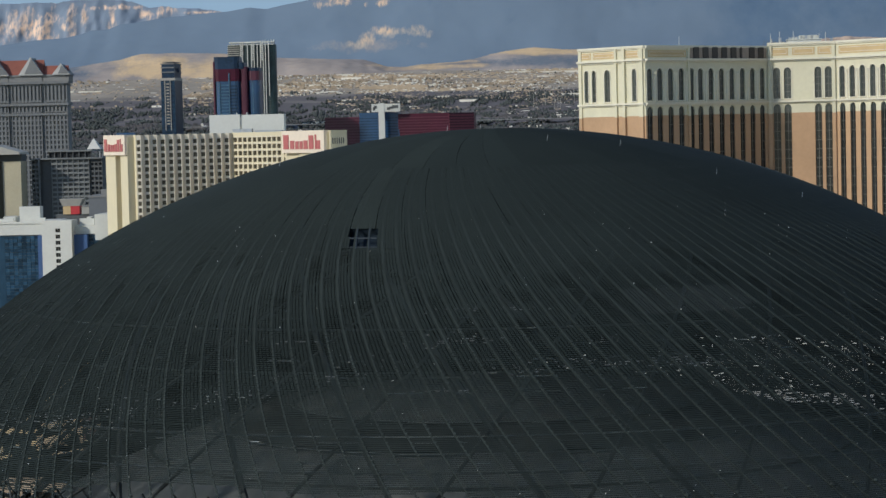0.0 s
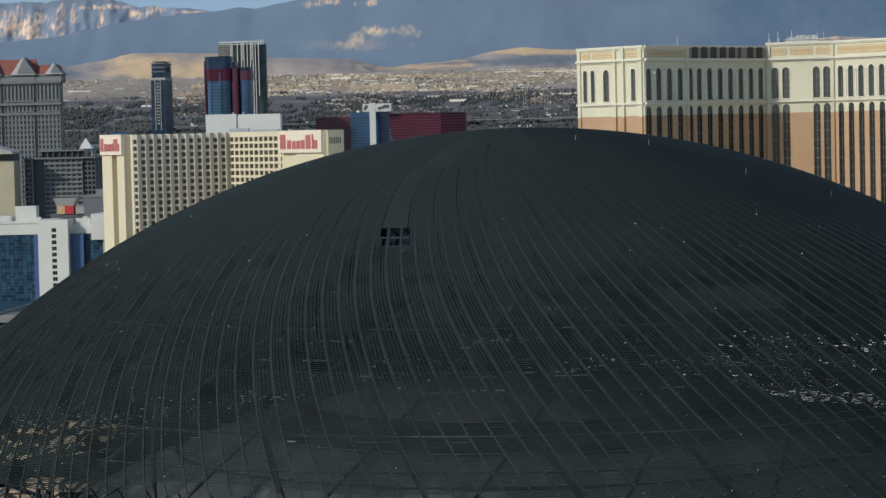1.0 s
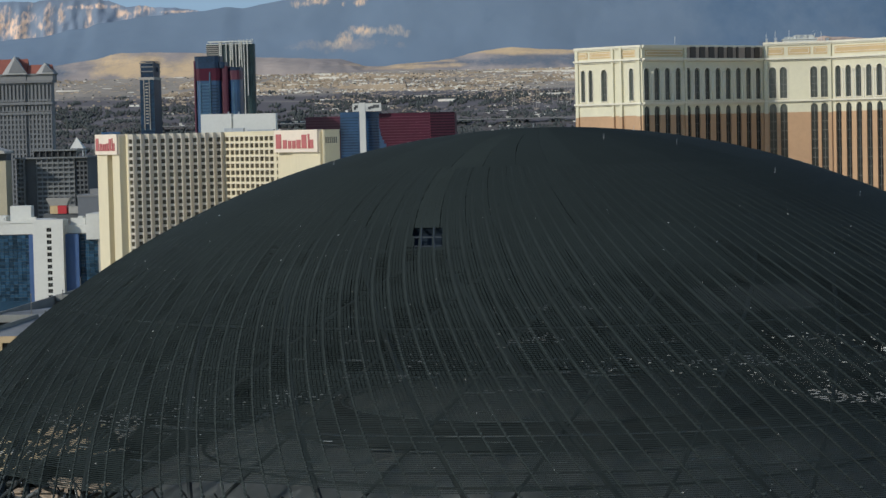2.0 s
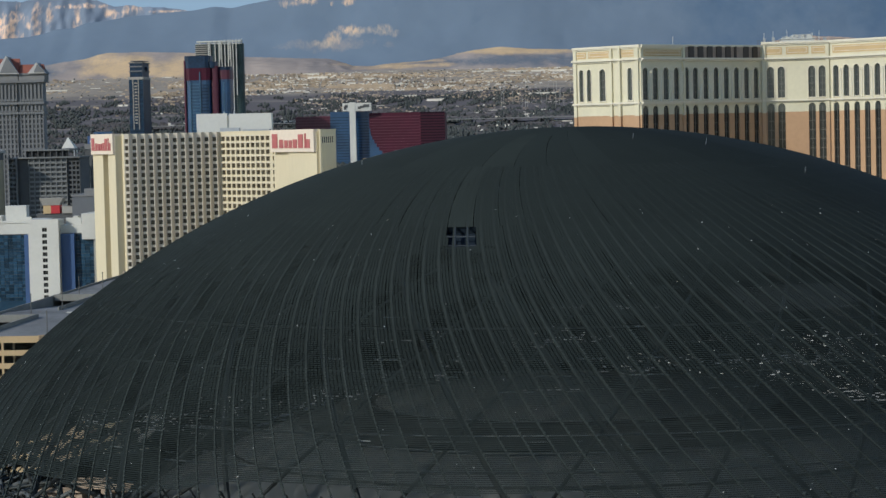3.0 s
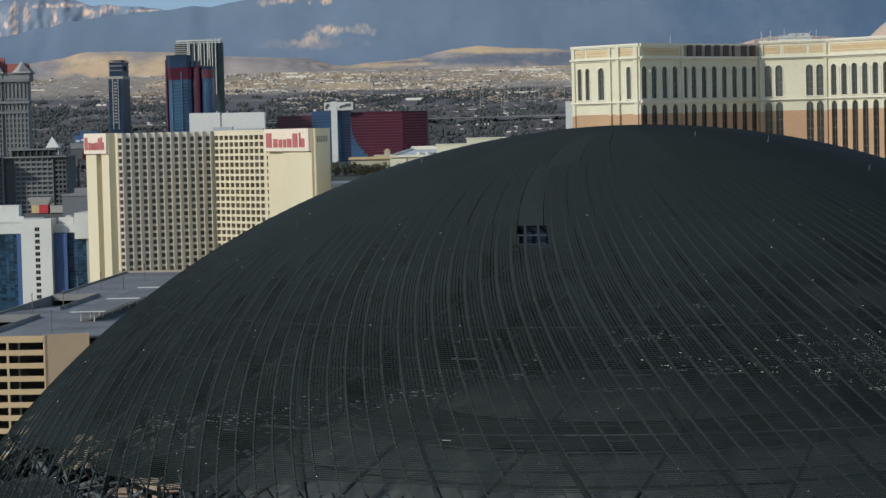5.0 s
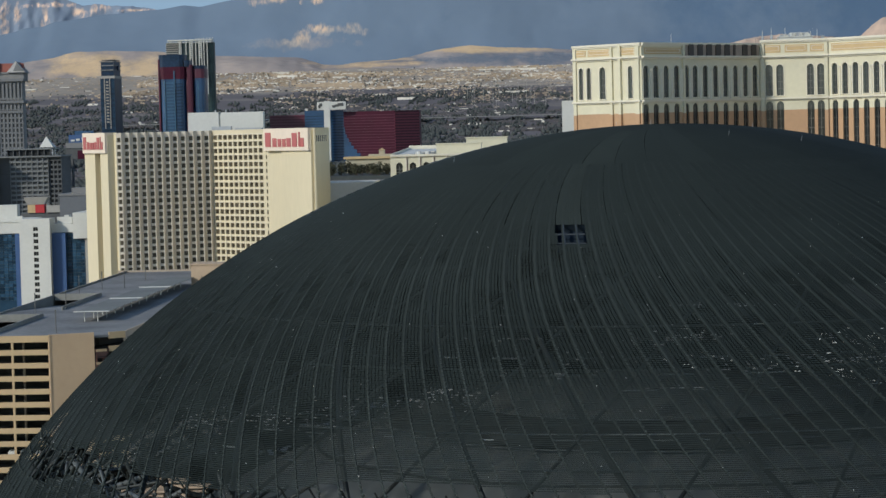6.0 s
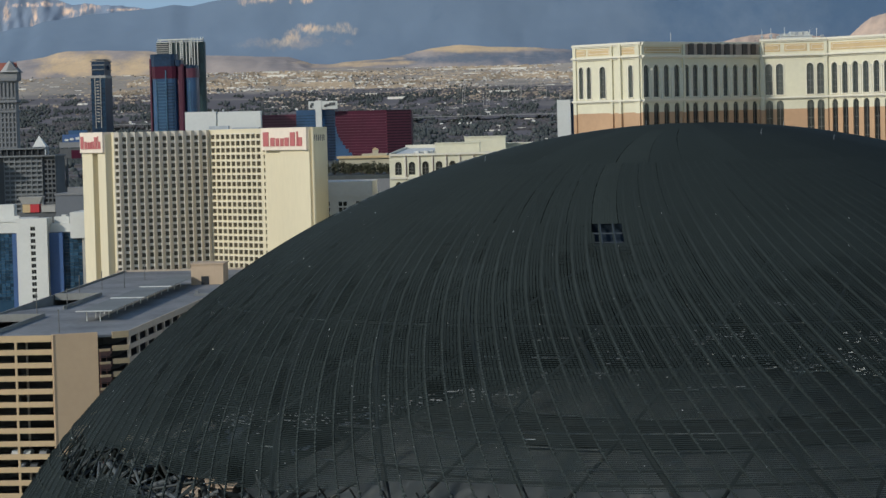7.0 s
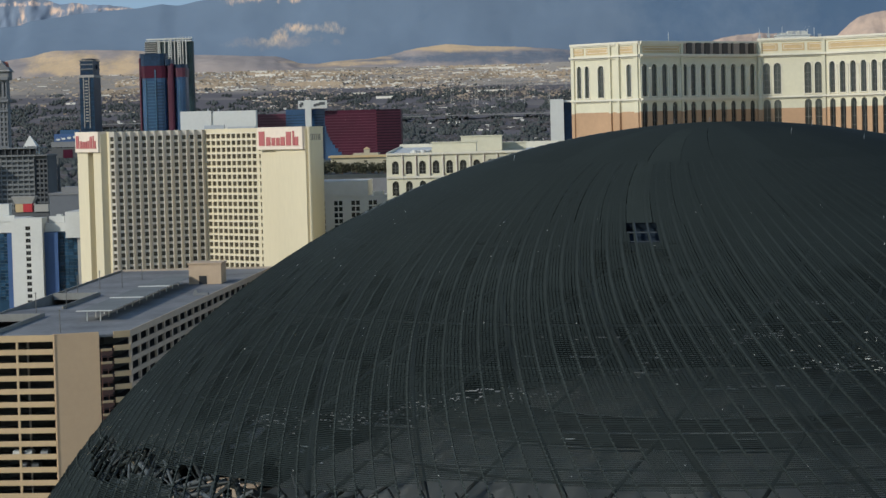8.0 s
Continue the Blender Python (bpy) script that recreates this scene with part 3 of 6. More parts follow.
def build_sphere():
    dome = thing("spherical_arena", (0, 0, 0), "huge dark mesh-clad spherical arena still under construction", "arena")

    # ribs: wound flat bars from the base up to the crown plates
    for i in range(RIBS):
        front = abs(turned(rib_az(i, 50))) < 95
        lats = list(np.arange(-20, TIER_3, 2.0 if front else 5.0)) + [TIER_3]
        rib = Mesh()
        flat_bar(rib, [(rib_az(i, l), l) for l in lats], lambda l: float(np.interp(l, (42, 50, 58, 70), (0.065, 0.095, 0.12, 0.10))), lambda l: float(np.interp(l, (44, 56, 64, 68), (0.06, 0.045, 0.012, 0.004))))
        if front:
            # low steel clamps along the rib
            for l in np.arange(36.5, 52.0 + 2.0 * math.sin(i * 2.1), 0.3):
                az = rib_az(i, l)
                ring = [on_sphere(az + da, l + dl, SR + h) for h in (0.03, 0.085) for da, dl in ((-0.09, 0), (0.09, 0), (0.10, 0.09), (-0.08, 0.09))]
                k = len(rib.v)
                rib.v += [tuple(p) for p in ring]
                rib.f += [(k + 4, k + 5, k + 6, k + 7), (k, k + 1, k + 5, k + 4), (k + 1, k + 2, k + 6, k + 5), (k + 2, k + 3, k + 7, k + 6), (k + 3, k, k + 4, k + 7)]
                rib.s += [1] * 5
            # joints that stay bare under the lowest strips
            for l in (37.4, 38.6, 39.8, 41.0):
                az = rib_az(i, l)
                rib.tube([on_sphere(az, l - 0.07, SR + 0.02), on_sphere(az + 0.12, l + 0.07, SR + 0.02)], 0.15, 6, 1)
        part("rib", rib, (EXO_RIB, EXO_CLAMP), dome)

    # cladding: thin strips that run round from rib to rib, in panels six bays wide
    bands = [(-20, 0), (0, 20), (20, 33), (33, 36), (36, 42), (42, 46), (46, 50), (50, 54), (54, 59), (59, TIER_2), (TIER_2, TIER_3), (TIER_3, 88.6)]
    for lo, hi in bands:
        for c in range(RIBS // 6):
            mid = turned(rib_az(c * 6 + 3, (lo + hi) / 2))
            facing = abs(mid) < 86
            fine = facing and lo > 34
            far_side = abs(mid) > 120 and 30 < lo < 44
            step_lat = (0.13 if hi < 51 else 0.16) if fine else 0.12 if far_side else 0.35 if lo >= 20 and hi < 51 else 0.7
            w, lighter, pale_patch = Mesh(), Mesh(), Mesh()
            for lat in np.arange(lo, hi, step_lat):
                cover = float(np.interp(lat, (40, 46, 52, 58, 62, 68), (0.63, 0.70, 0.74, 0.79, 0.85, 0.94))) if fine else 1.0
                if fine and mid < -62:
                    cover = max(cover, 0.8)
                lean = float(np.interp(lat, (46, 54, 64), (0.0, 0.012, 0.035)))
                wide = 1 if lat < TIER_2 - 0.01 else 2 if lat < TIER_3 - 0.01 else 4
                first = 0.0 if wide == 1 else 0.45 if wide == 2 else 3.6
                cells = (1 if lat < 45.5 else 5 * wide if wide < 4 else 1) if fine else 6 if far_side else 3 if mid < -70 and 26 < lat < 46 else 1
                gap = float(np.interp(lat, (45.5, 50, 58, 63, 73), (0.035, 0.07, 0.075, 0.045, 0.02)))
                for i in range(c * 6, c * 6 + 6):
                    if i % wide:
                        continue
                    worn = max(0.0, noise.noise(Vector((i * 1.7, lat * 0.55, 2.6)))) if fine and lat < 61.5 else 0.0
                    seam = 0.0
                    if far_side and 36.5 < lat < 42.5:
                        # strips that do not quite meet, a dim glimmer of daylight
                        a = turned(rib_az(i + 0.5, lat))
                        if 128 < a < 160 and noise.noise(Vector((a * 0.35, lat * 1.3, 4.4))) > 0.0:
                            seam = 0.04
                    top = lat + step_lat * cover * (1 - 0.6 * worn) * (1 - seam)
                    slit = 0.0
                    if fine and wide > 1:
                        slit = 0.055 * wide / 2 * max(0.25, 0.6 + 0.8 * noise.noise(Vector((i * 2.3, lat * 0.12, 6.6))))
                    a0, span = i + first, wide - slit
                    pieces = [(a0, a0 + span)]
                    if cells > 1:
                        run = span / cells
                        pieces = [(a0 + run * (j + gap * fine), a0 + run * (j + 1 - gap * fine)) for j in range(cells)]
                        if fine and wide == 1 and lat > 53 and i % 2 == 0:
                            # a louvre column left out beside every second rib, here and there
                            if noise.noise(Vector((i * 1.3, lat * 0.22, 3.3))) > 0.05:
                                p, q = pieces[3]
                                pieces[3] = (p + 0.03, q)
                    pieces = [(rib_az(p, lat), rib_az(q, lat)) for p, q in pieces]
                    if not (wide == 4 and fine):
                        pieces = [q for q in pieces if not bare(turned(sum(q) / 2), lat)]
                    near = turned(rib_az(i + wide / 2, lat))
                    level = (i + RIBS // 2) % RIBS - RIBS // 2
                    in_patch = fine and 54.3 < lat < 56.7 and 17.5 < near < 30
                    pale = fine and (wide == 2 and level == -2 or wide == 4 and level == -4 and lat < 83)
                    target = pale_patch if in_patch else lighter if pale else w
                    for p, q in pieces:
                        k = len(target.v)
                        n = wide if cells == 1 else 1
                        mids = [p + (q - p) * j / n for j in range(n + 1)]
                        target.v += [tuple(on_sphere(u, lat, SR - lean)) for u in mids] + [tuple(on_sphere(u, top, SR + lean * 0.6)) for u in mids]
                        for j in range(n):
                            target.f.append((k + j, k + j + 1, k + n + 2 + j, k + n + 1 + j))
                            target.s.append(0)
            if pale_patch.f:
                part("louvre_panel", pale_patch, EXO_PATCH, dome, "paler louvre panel", kind="stuff")
            if lighter.f:
                part("louvre_panel", lighter, EXO_LIGHTER, dome, "slightly lighter grey louvre panel", kind="stuff")
            if w.f:
                part("louvre_panel", w, EXO_STRIP if facing else EXO_BACK_LIGHT, dome, kind="stuff")

    # structural lattice behind the cladding: crossing tubes and level rings
    def slant(lat):
        return math.degrees(math.log(math.tan(math.pi / 4 + radians(lat) / 2)))

    for i in range(32):
        for start, lead, r in ((-12.35, 0.6, 0.16), (-15.9, -0.56, 0.24)):
            m = Mesh()
            m.tube([on_sphere(start + 11.25 * i + lead * (slant(l) - slant(42)), l, SR - 1.5) for l in range(-20, 75, 2)], r, 6)
            part("lattice_tube", m, EXO_TUBE, dome)
    for lat, r in ((-18, 0.5), (-5, 0.4), (8, 0.4), (21, 0.4), (33, 0.4), (43.4, 0.08), (45.9, 0.09), (54.2, 0.1), (62, 0.2), (70, 0.25), (77, 0.25), (83, 0.3)):
        m = Mesh()
        m.tube([on_sphere(a, lat, SR - 0.9) for a in (range(-34, 80, 3) if r < 0.1 else range(0, 361, 3))], r, 6)
        part("ring_tube", m, EXO_PALE if lat in (43.4, 45.9) else EXO_TUBE, dome)

    # broken runs of bare support tube close behind the strips
    rnd = random.Random(8)
    for lat, lo, hi in ((43.6, -40, 20), (45.0, -45, 8), (46.35, -48, 12), (48.55, -6, 22), (49.7, -12, 34), (51.0, -30, 36), (52.2, -42, 36), (53.6, -46, 40), (54.6, -44, 30), (57.0, -30, 26)):
        az = lo
        while az < hi:
            run = rnd.uniform(0.6, 4.0)
            m = Mesh()
            m.tube([on_sphere(az + run * j / 3, lat, SR - 0.12) for j in range(4)], rnd.choice((0.025, 0.035, 0.05)), 4)
            part("support_tube", m, EXO_BARE if rnd.random() < 0.4 else EXO_PALE, dome)
            az += run + rnd.uniform(0.5, 7.0)

    # legs that carry the lowest ring
    for i in range(32):
        m = Mesh()
        p = on_sphere(11.25 * i, -20, SR - 0.9)
        m.tube([p, (p.x * 0.97, p.y * 0.97, 0)], 0.7, 8)
        part("leg", m, EXO_TUBE, dome)

    # open hatch in the cladding: two ribs and a rail over a dark sheet for the shade inside
    h = Mesh()
    for lat in (61.7, 62.75):
        h.tube([on_sphere(hatch_edge(lat) - 1.95 + 3.9 * j / 6, lat, SR - 0.05) for j in range(7)], 0.08 if lat == 62.75 else 0.05, 4)
    for e in (-0.85, 0.9):
        h.tube([on_sphere(hatch_edge(l) + e, l, SR - 0.02) for l in (61.4, 62.1, 62.75, 63.3, 63.85)], 0.065, 4)
    hatch = part("hatch_frame", h, HATCH_RAIL, dome, "slate blue frame of an open hatch")
    h = Mesh()
    edge = [(l, e) for l, e in ((61.4, -2.1), (61.4, 2.1), (64.0, 2.1), (64.0, -2.1))]
    h.poly([on_sphere(hatch_edge(l) + e, l, SR - 0.75) for l, e in edge])
    for (l, e), (l2, e2) in zip(edge, edge[1:] + edge[:1]):
        h.poly([on_sphere(hatch_edge(l) + e, l, SR - 0.75), on_sphere(hatch_edge(l2) + e2, l2, SR - 0.75), on_sphere(hatch_edge(l2) + e2, l2, SR - 0.1), on_sphere(hatch_edge(l) + e, l, SR - 0.1)])
    part("hatch_shade_sheet", h, HATCH_BLUE, hatch)

    # heavy bare tubes seen where cladding is missing
    rnd = random.Random(5)
    for i in range(64):
        az = -80 + 0.72 * i + rnd.uniform(-0.6, 0.6)
        m = Mesh()
        m.tube([on_sphere(az, rnd.uniform(38.4, 40.2), SR - rnd.uniform(1.0, 4.5)), on_sphere(az + rnd.choice((1, 1, -1)) * rnd.uniform(2.5, 8), rnd.uniform(40.2, 42.4), SR - rnd.uniform(0.8, 4.0))], rnd.choice((0.08, 0.1, 0.14, 0.2, 0.26)), 8)
        part("brace", m, EXO_BRACE if i % 3 else EXO_TUBE, dome, smooth=True)

    # short arms that hold the ribs off the lattice, in the bare band
    for i in range(28):
        az = -74 + 2.8 * i
        for lat in (37.5, 39.4, 41.2):
            m = Mesh()
            m.tube([on_sphere(az, lat, SR), on_sphere(az + 0.2, lat - 0.3, SR - 1.5)], 0.08, 4)
            part("standoff", m, EXO_TUBE, dome)


build_sphere()


def build_inner_dome():
    shell = thing("inner_dome", (0, 0, 0), "grey membrane-covered inner dome behind the dark mesh", "dome")
    m = Mesh()
    n = 96
    levels = [(0, 68)] + [(40 + 48 * math.sin(a), 70 * math.cos(a)) for a in np.linspace(-0.3, 1.54, 28)]
    for z, r in levels:
        m.v += [(r * math.cos(2 * math.pi * i / n), r * math.sin(2 * math.pi * i / n), z) for i in range(n)]
    for j in range(len(levels) - 1):
        for i in range(n):
            m.f.append((j * n + i, j * n + (i + 1) % n, (j + 1) * n + (i + 1) % n, (j + 1) * n + i))
            m.s.append(0)
    m.f.append(tuple((len(levels) - 1) * n + i for i in range(n)))
    m.s.append(0)
    part("shell", m, DOME_SHELL, shell, smooth=True)
    for name, z0, z1, out, deep, mt in (("gallery", 84.45, 86.05, 0.7, 3.2, GALLERY), ("gallery_rail", 86.1, 86.2, 0.8, 0.2, EXO_PALE), ("gallery_curb", 84.3, 84.42, 1.0, 0.3, EXO_PALE), ("lower_rail", 82.2, 82.3, 0.4, 0.3, EXO_TUBE), ("walkway", 74.5, 75.1, 0.5, 1.8, DECK_DARK)):
        q = Mesh()
        r0 = 70 * math.sqrt(1 - ((z0 - 40) / 48) ** 2) + out
        loop = [(r0, z0), (r0 - (z1 - z0) * 3.0 * (deep > 3), z1), (r0 - deep - (z1 - z0) * 3.0 * (deep > 3), z1), (r0 - deep, z0)]
        for i in range(n):
            a = 2 * math.pi * i / n
            q.v += [(r * math.cos(a), r * math.sin(a), z) for r, z in loop]
        for i in range(n):
            for j in range(4):
                q.f.append((i * 4 + j, (i + 1) % n * 4 + j, (i + 1) % n * 4 + (j + 1) % 4, i * 4 + (j + 1) % 4))
                q.s.append(0)
        part(name, q, mt, shell)


build_inner_dome()


def build_service_level():
    """A ledge round the shoulder of the inner dome, with plywood and white site cabins on it."""
    ledge = thing("service_ledge", (-54, 0, 72), "grey concrete service ledge round the inner dome", "ledge")
    m = Mesh()
    ring = [(r * math.sin(radians(a)), -r * math.cos(radians(a))) for r, steps in ((57.5, range(-150, -49, 5)), (46.0, range(-50, -151, -5))) for a in steps]
    m.prism(ring, 71.6, 72.1)
    part("deck", m, DOME_SHELL, ledge)
    for r, z, t in ((57.2, 73.1, 0.06), (57.2, 72.6, 0.05), (55.5, 78.4, 0.3), (50.5, 81.6, 0.22)):
        m = Mesh()
        m.tube([(r * math.sin(radians(a)), -r * math.cos(radians(a)), z) for a in range(-150, -49, 4)], t, 6)
        part("rail" if t < 0.1 else "ring_beam", m, EXO_PALE if t < 0.1 else EXO_TUBE, ledge)
    for a in range(-148, -50, 9):
        m = Mesh()
        m.tube([(55.5 * math.sin(radians(a)), -55.5 * math.cos(radians(a)), 72.1), (55.5 * math.sin(radians(a + 2)), -55.5 * math.cos(radians(a + 2)), 78.4)], 0.16, 6)
        part("post", m, EXO_TUBE, ledge)
    rnd = random.Random(17)
    for a, r, z, w, h, mt in ((-102, 51.2, 72.1, 3.3, 4.9, PLYWOOD), (-107.5, 51.2, 72.1, 3.6, 3.6, PLYWOOD), (-113, 53.4, 72.1, 3.0, 3.0, WHITE), (-96.6, 52.4, 72.1, 4.4, 4.6, PLYWOOD), (-91.5, 53.5, 72.1, 4.0, 3.4, PLYWOOD)):
        x, y = r * math.sin(radians(a)), -r * math.cos(radians(a))
        cab = thing("site_cabin", (x, y, z), "small site cabin with dark openings on a ledge", "cabin", group="site cabins")
        m = Mesh()
        d = 2.2
        sill = h * rnd.uniform(0.35, 0.6)
        blocks = [("post", x + x0, x + x1, y - d / 2, y - d / 2 + 0.15, z, z + h) for x0, x1 in ((-w / 2, -w / 2 + 0.5), (-0.2, 0.2), (w / 2 - 0.5, w / 2))]
        blocks += [("header", x - w / 2, x + w / 2, y - d / 2 + 0.02, y - d / 2 + 0.13, z + h - 0.7, z + h - 0.01), ("front_panel", x - w / 2, x + w / 2, y - d / 2 + 0.02, y - d / 2 + 0.13, z, z + sill)]
        blocks += [("side_panel", x + x0, x + x0 + 0.1, y - d / 2 + 0.15, y + d / 2, z, z + h) for x0 in (-w / 2, w / 2 - 0.1)]
        for name, *b in blocks:
            m = Mesh()
            m.box(*b)
            part(name, m, mt, cab)
        # Solid dark block stands in for the shade inside the cabin.
        m = Mesh()
        m.box(x - w / 2 + 0.12, x + w / 2 - 0.12, y - d / 2 + 0.6, y + d / 2, z, z + h - 0.05)
        part("interior", m, DECK_DARK, cab)
        m = Mesh()
        m.box(x - w / 2 - 0.2, x + w / 2 + 0.2, y - d / 2 - 0.3, y + d / 2 + 0.2, z + h, z + h + 0.15)
        part("roof", m, mt, cab)
    for i in range(16):
        a, r = -70 - 3.4 * i + rnd.uniform(-1, 1), rnd.uniform(49.5, 50.5)
        x, y = r * math.sin(radians(a)), -r * math.cos(radians(a))
        z = 40 + 48 * math.sqrt(1 - (r / 70) ** 2)
        crate = thing("crate", (x, y, z - 0.2), "pale crate on the dome shoulder", "crate", group="site crates")
        m = Mesh()
        w, h = rnd.uniform(0.8, 2.2), rnd.uniform(0.6, 1.6)
        m.box(x - w / 2, x + w / 2, y - 0.7, y + 0.7, z - 0.5, z + h)
        part("box", m, rnd.choice((WHITE, PLYWOOD, GAR_GREY)), crate)
        m = Mesh()
        m.box(x - w / 2 - 0.08, x + w / 2 + 0.08, y - 0.78, y + 0.78, z + h, z + h + 0.1)
        part("lid", m, GAR_GREY, crate)


build_service_level()


def build_glints():
    """Small white beads stand in for sun glints, pale flecks for glimmers through the mesh."""
    rnd = random.Random(3)
    glint = Mesh()
    n = 6
    for z, r in ((0, 0.06), (0.05, 0.05), (0.09, 0.0)):
        glint.v += [(r * math.cos(2 * math.pi * i / n), r * math.sin(2 * math.pi * i / n), z) for i in range(n)]
    for j in range(2):
        for i in range(n):
            glint.f.append((j * n + i, j * n + (i + 1) % n, (j + 1) * n + (i + 1) % n, (j + 1) * n + i))
            glint.s.append(0)
    data = glint.data("glint", GLINT)
    dome = bpy.data.objects["spherical_arena"]
    for i in range(300):
        az, lat = rnd.uniform(-75, 60), 40 + 26 * rnd.random() ** 1.5
        p = on_sphere(az, lat, SR + 0.1)
        turn = (p - SC).to_track_quat("Z", "Y").to_matrix().to_4x4()
        placed("glint", data, dome, Matrix.Translation(p) @ turn @ Matrix.Scale(rnd.choice((0.28, 0.32, 0.38, 0.45, 0.7)), 4))
    # Clusters of pale flecks in place of light glimpsed through the mesh.
    patches = [(6.3, 55, 3, 0.3, 14), (-1, 55.1, 4, 0.3, 12), (-22.2, 47.2, 2, 0.3, 12), (-20.2, 47.8, 3, 0.5, 26), (-17.4, 52.3, 4, 0.3, 12), (-11.8, 49.5, 4, 0.5, 20), (-3.7, 52.0, 3, 0.3, 12), (0.6, 52.3, 4, 0.4, 40),
               (5.1, 49.8, 3, 0.5, 26), (0, 48.5, 4, 0.1, 16), (8.1, 50.5, 4, 0.4, 14), (-7.6, 50.8, 5, 0.5, 12), (1.9, 53.2, 5, 0.3, 12), (14, 52.2, 4, 0.3, 16), (-36, 45.6, 6, 0.8, 60), (-45, 45.2, 5, 0.8, 40), (-30, 46.6, 5, 0.8, 30), (20, 50.2, 5, 0.4, 24), (27, 51.8, 5, 0.4, 24), (15, 50.3, 5, 0.3, 40), (22, 50.0, 4, 0.25, 40)]
    for az0, lat0, da, dl, count in patches:
        m = Mesh()
        for i in range(count):
            az, lat = az0 + rnd.gauss(0, da * 0.5), lat0 + rnd.gauss(0, dl * 0.5)
            lat = round(lat / 0.185) * 0.185 + 0.12
            w = rnd.choice((0.06, 0.1, 0.16, 0.3))
            p = [on_sphere(az, lat, SR + 0.03), on_sphere(az + w, lat, SR + 0.03), on_sphere(az + w, lat + 0.03, SR + 0.02), on_sphere(az, lat + 0.03, SR + 0.02)]
            q = [on_sphere(az, lat, SR - 0.02), on_sphere(az + w, lat, SR - 0.02), on_sphere(az + w, lat + 0.03, SR - 0.03), on_sphere(az, lat + 0.03, SR - 0.03)]
            m.poly(p), m.poly(q[::-1]), m.poly([p[3], p[2], q[2], q[3]]), m.poly([p[0], q[0], q[1], p[1]])
        part("glimmer_fleck", m, FLECK, dome, "pale flecks painted as glimmers through the mesh", kind="stuff")
    for az, lat in ((-67, 86.5), (-20, 87.5), (63, 83.2), (46, 77.6), (52, 70.5), (62, 66), (-64, 74), (24, 80)):
        m = Mesh()
        p = on_sphere(az, lat, SR)
        m.tube([p, p + Vector((0.05, 0, 0.5))], 0.016, 5)
        part("lightning_rod", m, STEEL, dome, "thin white lightning rod")


build_glints()


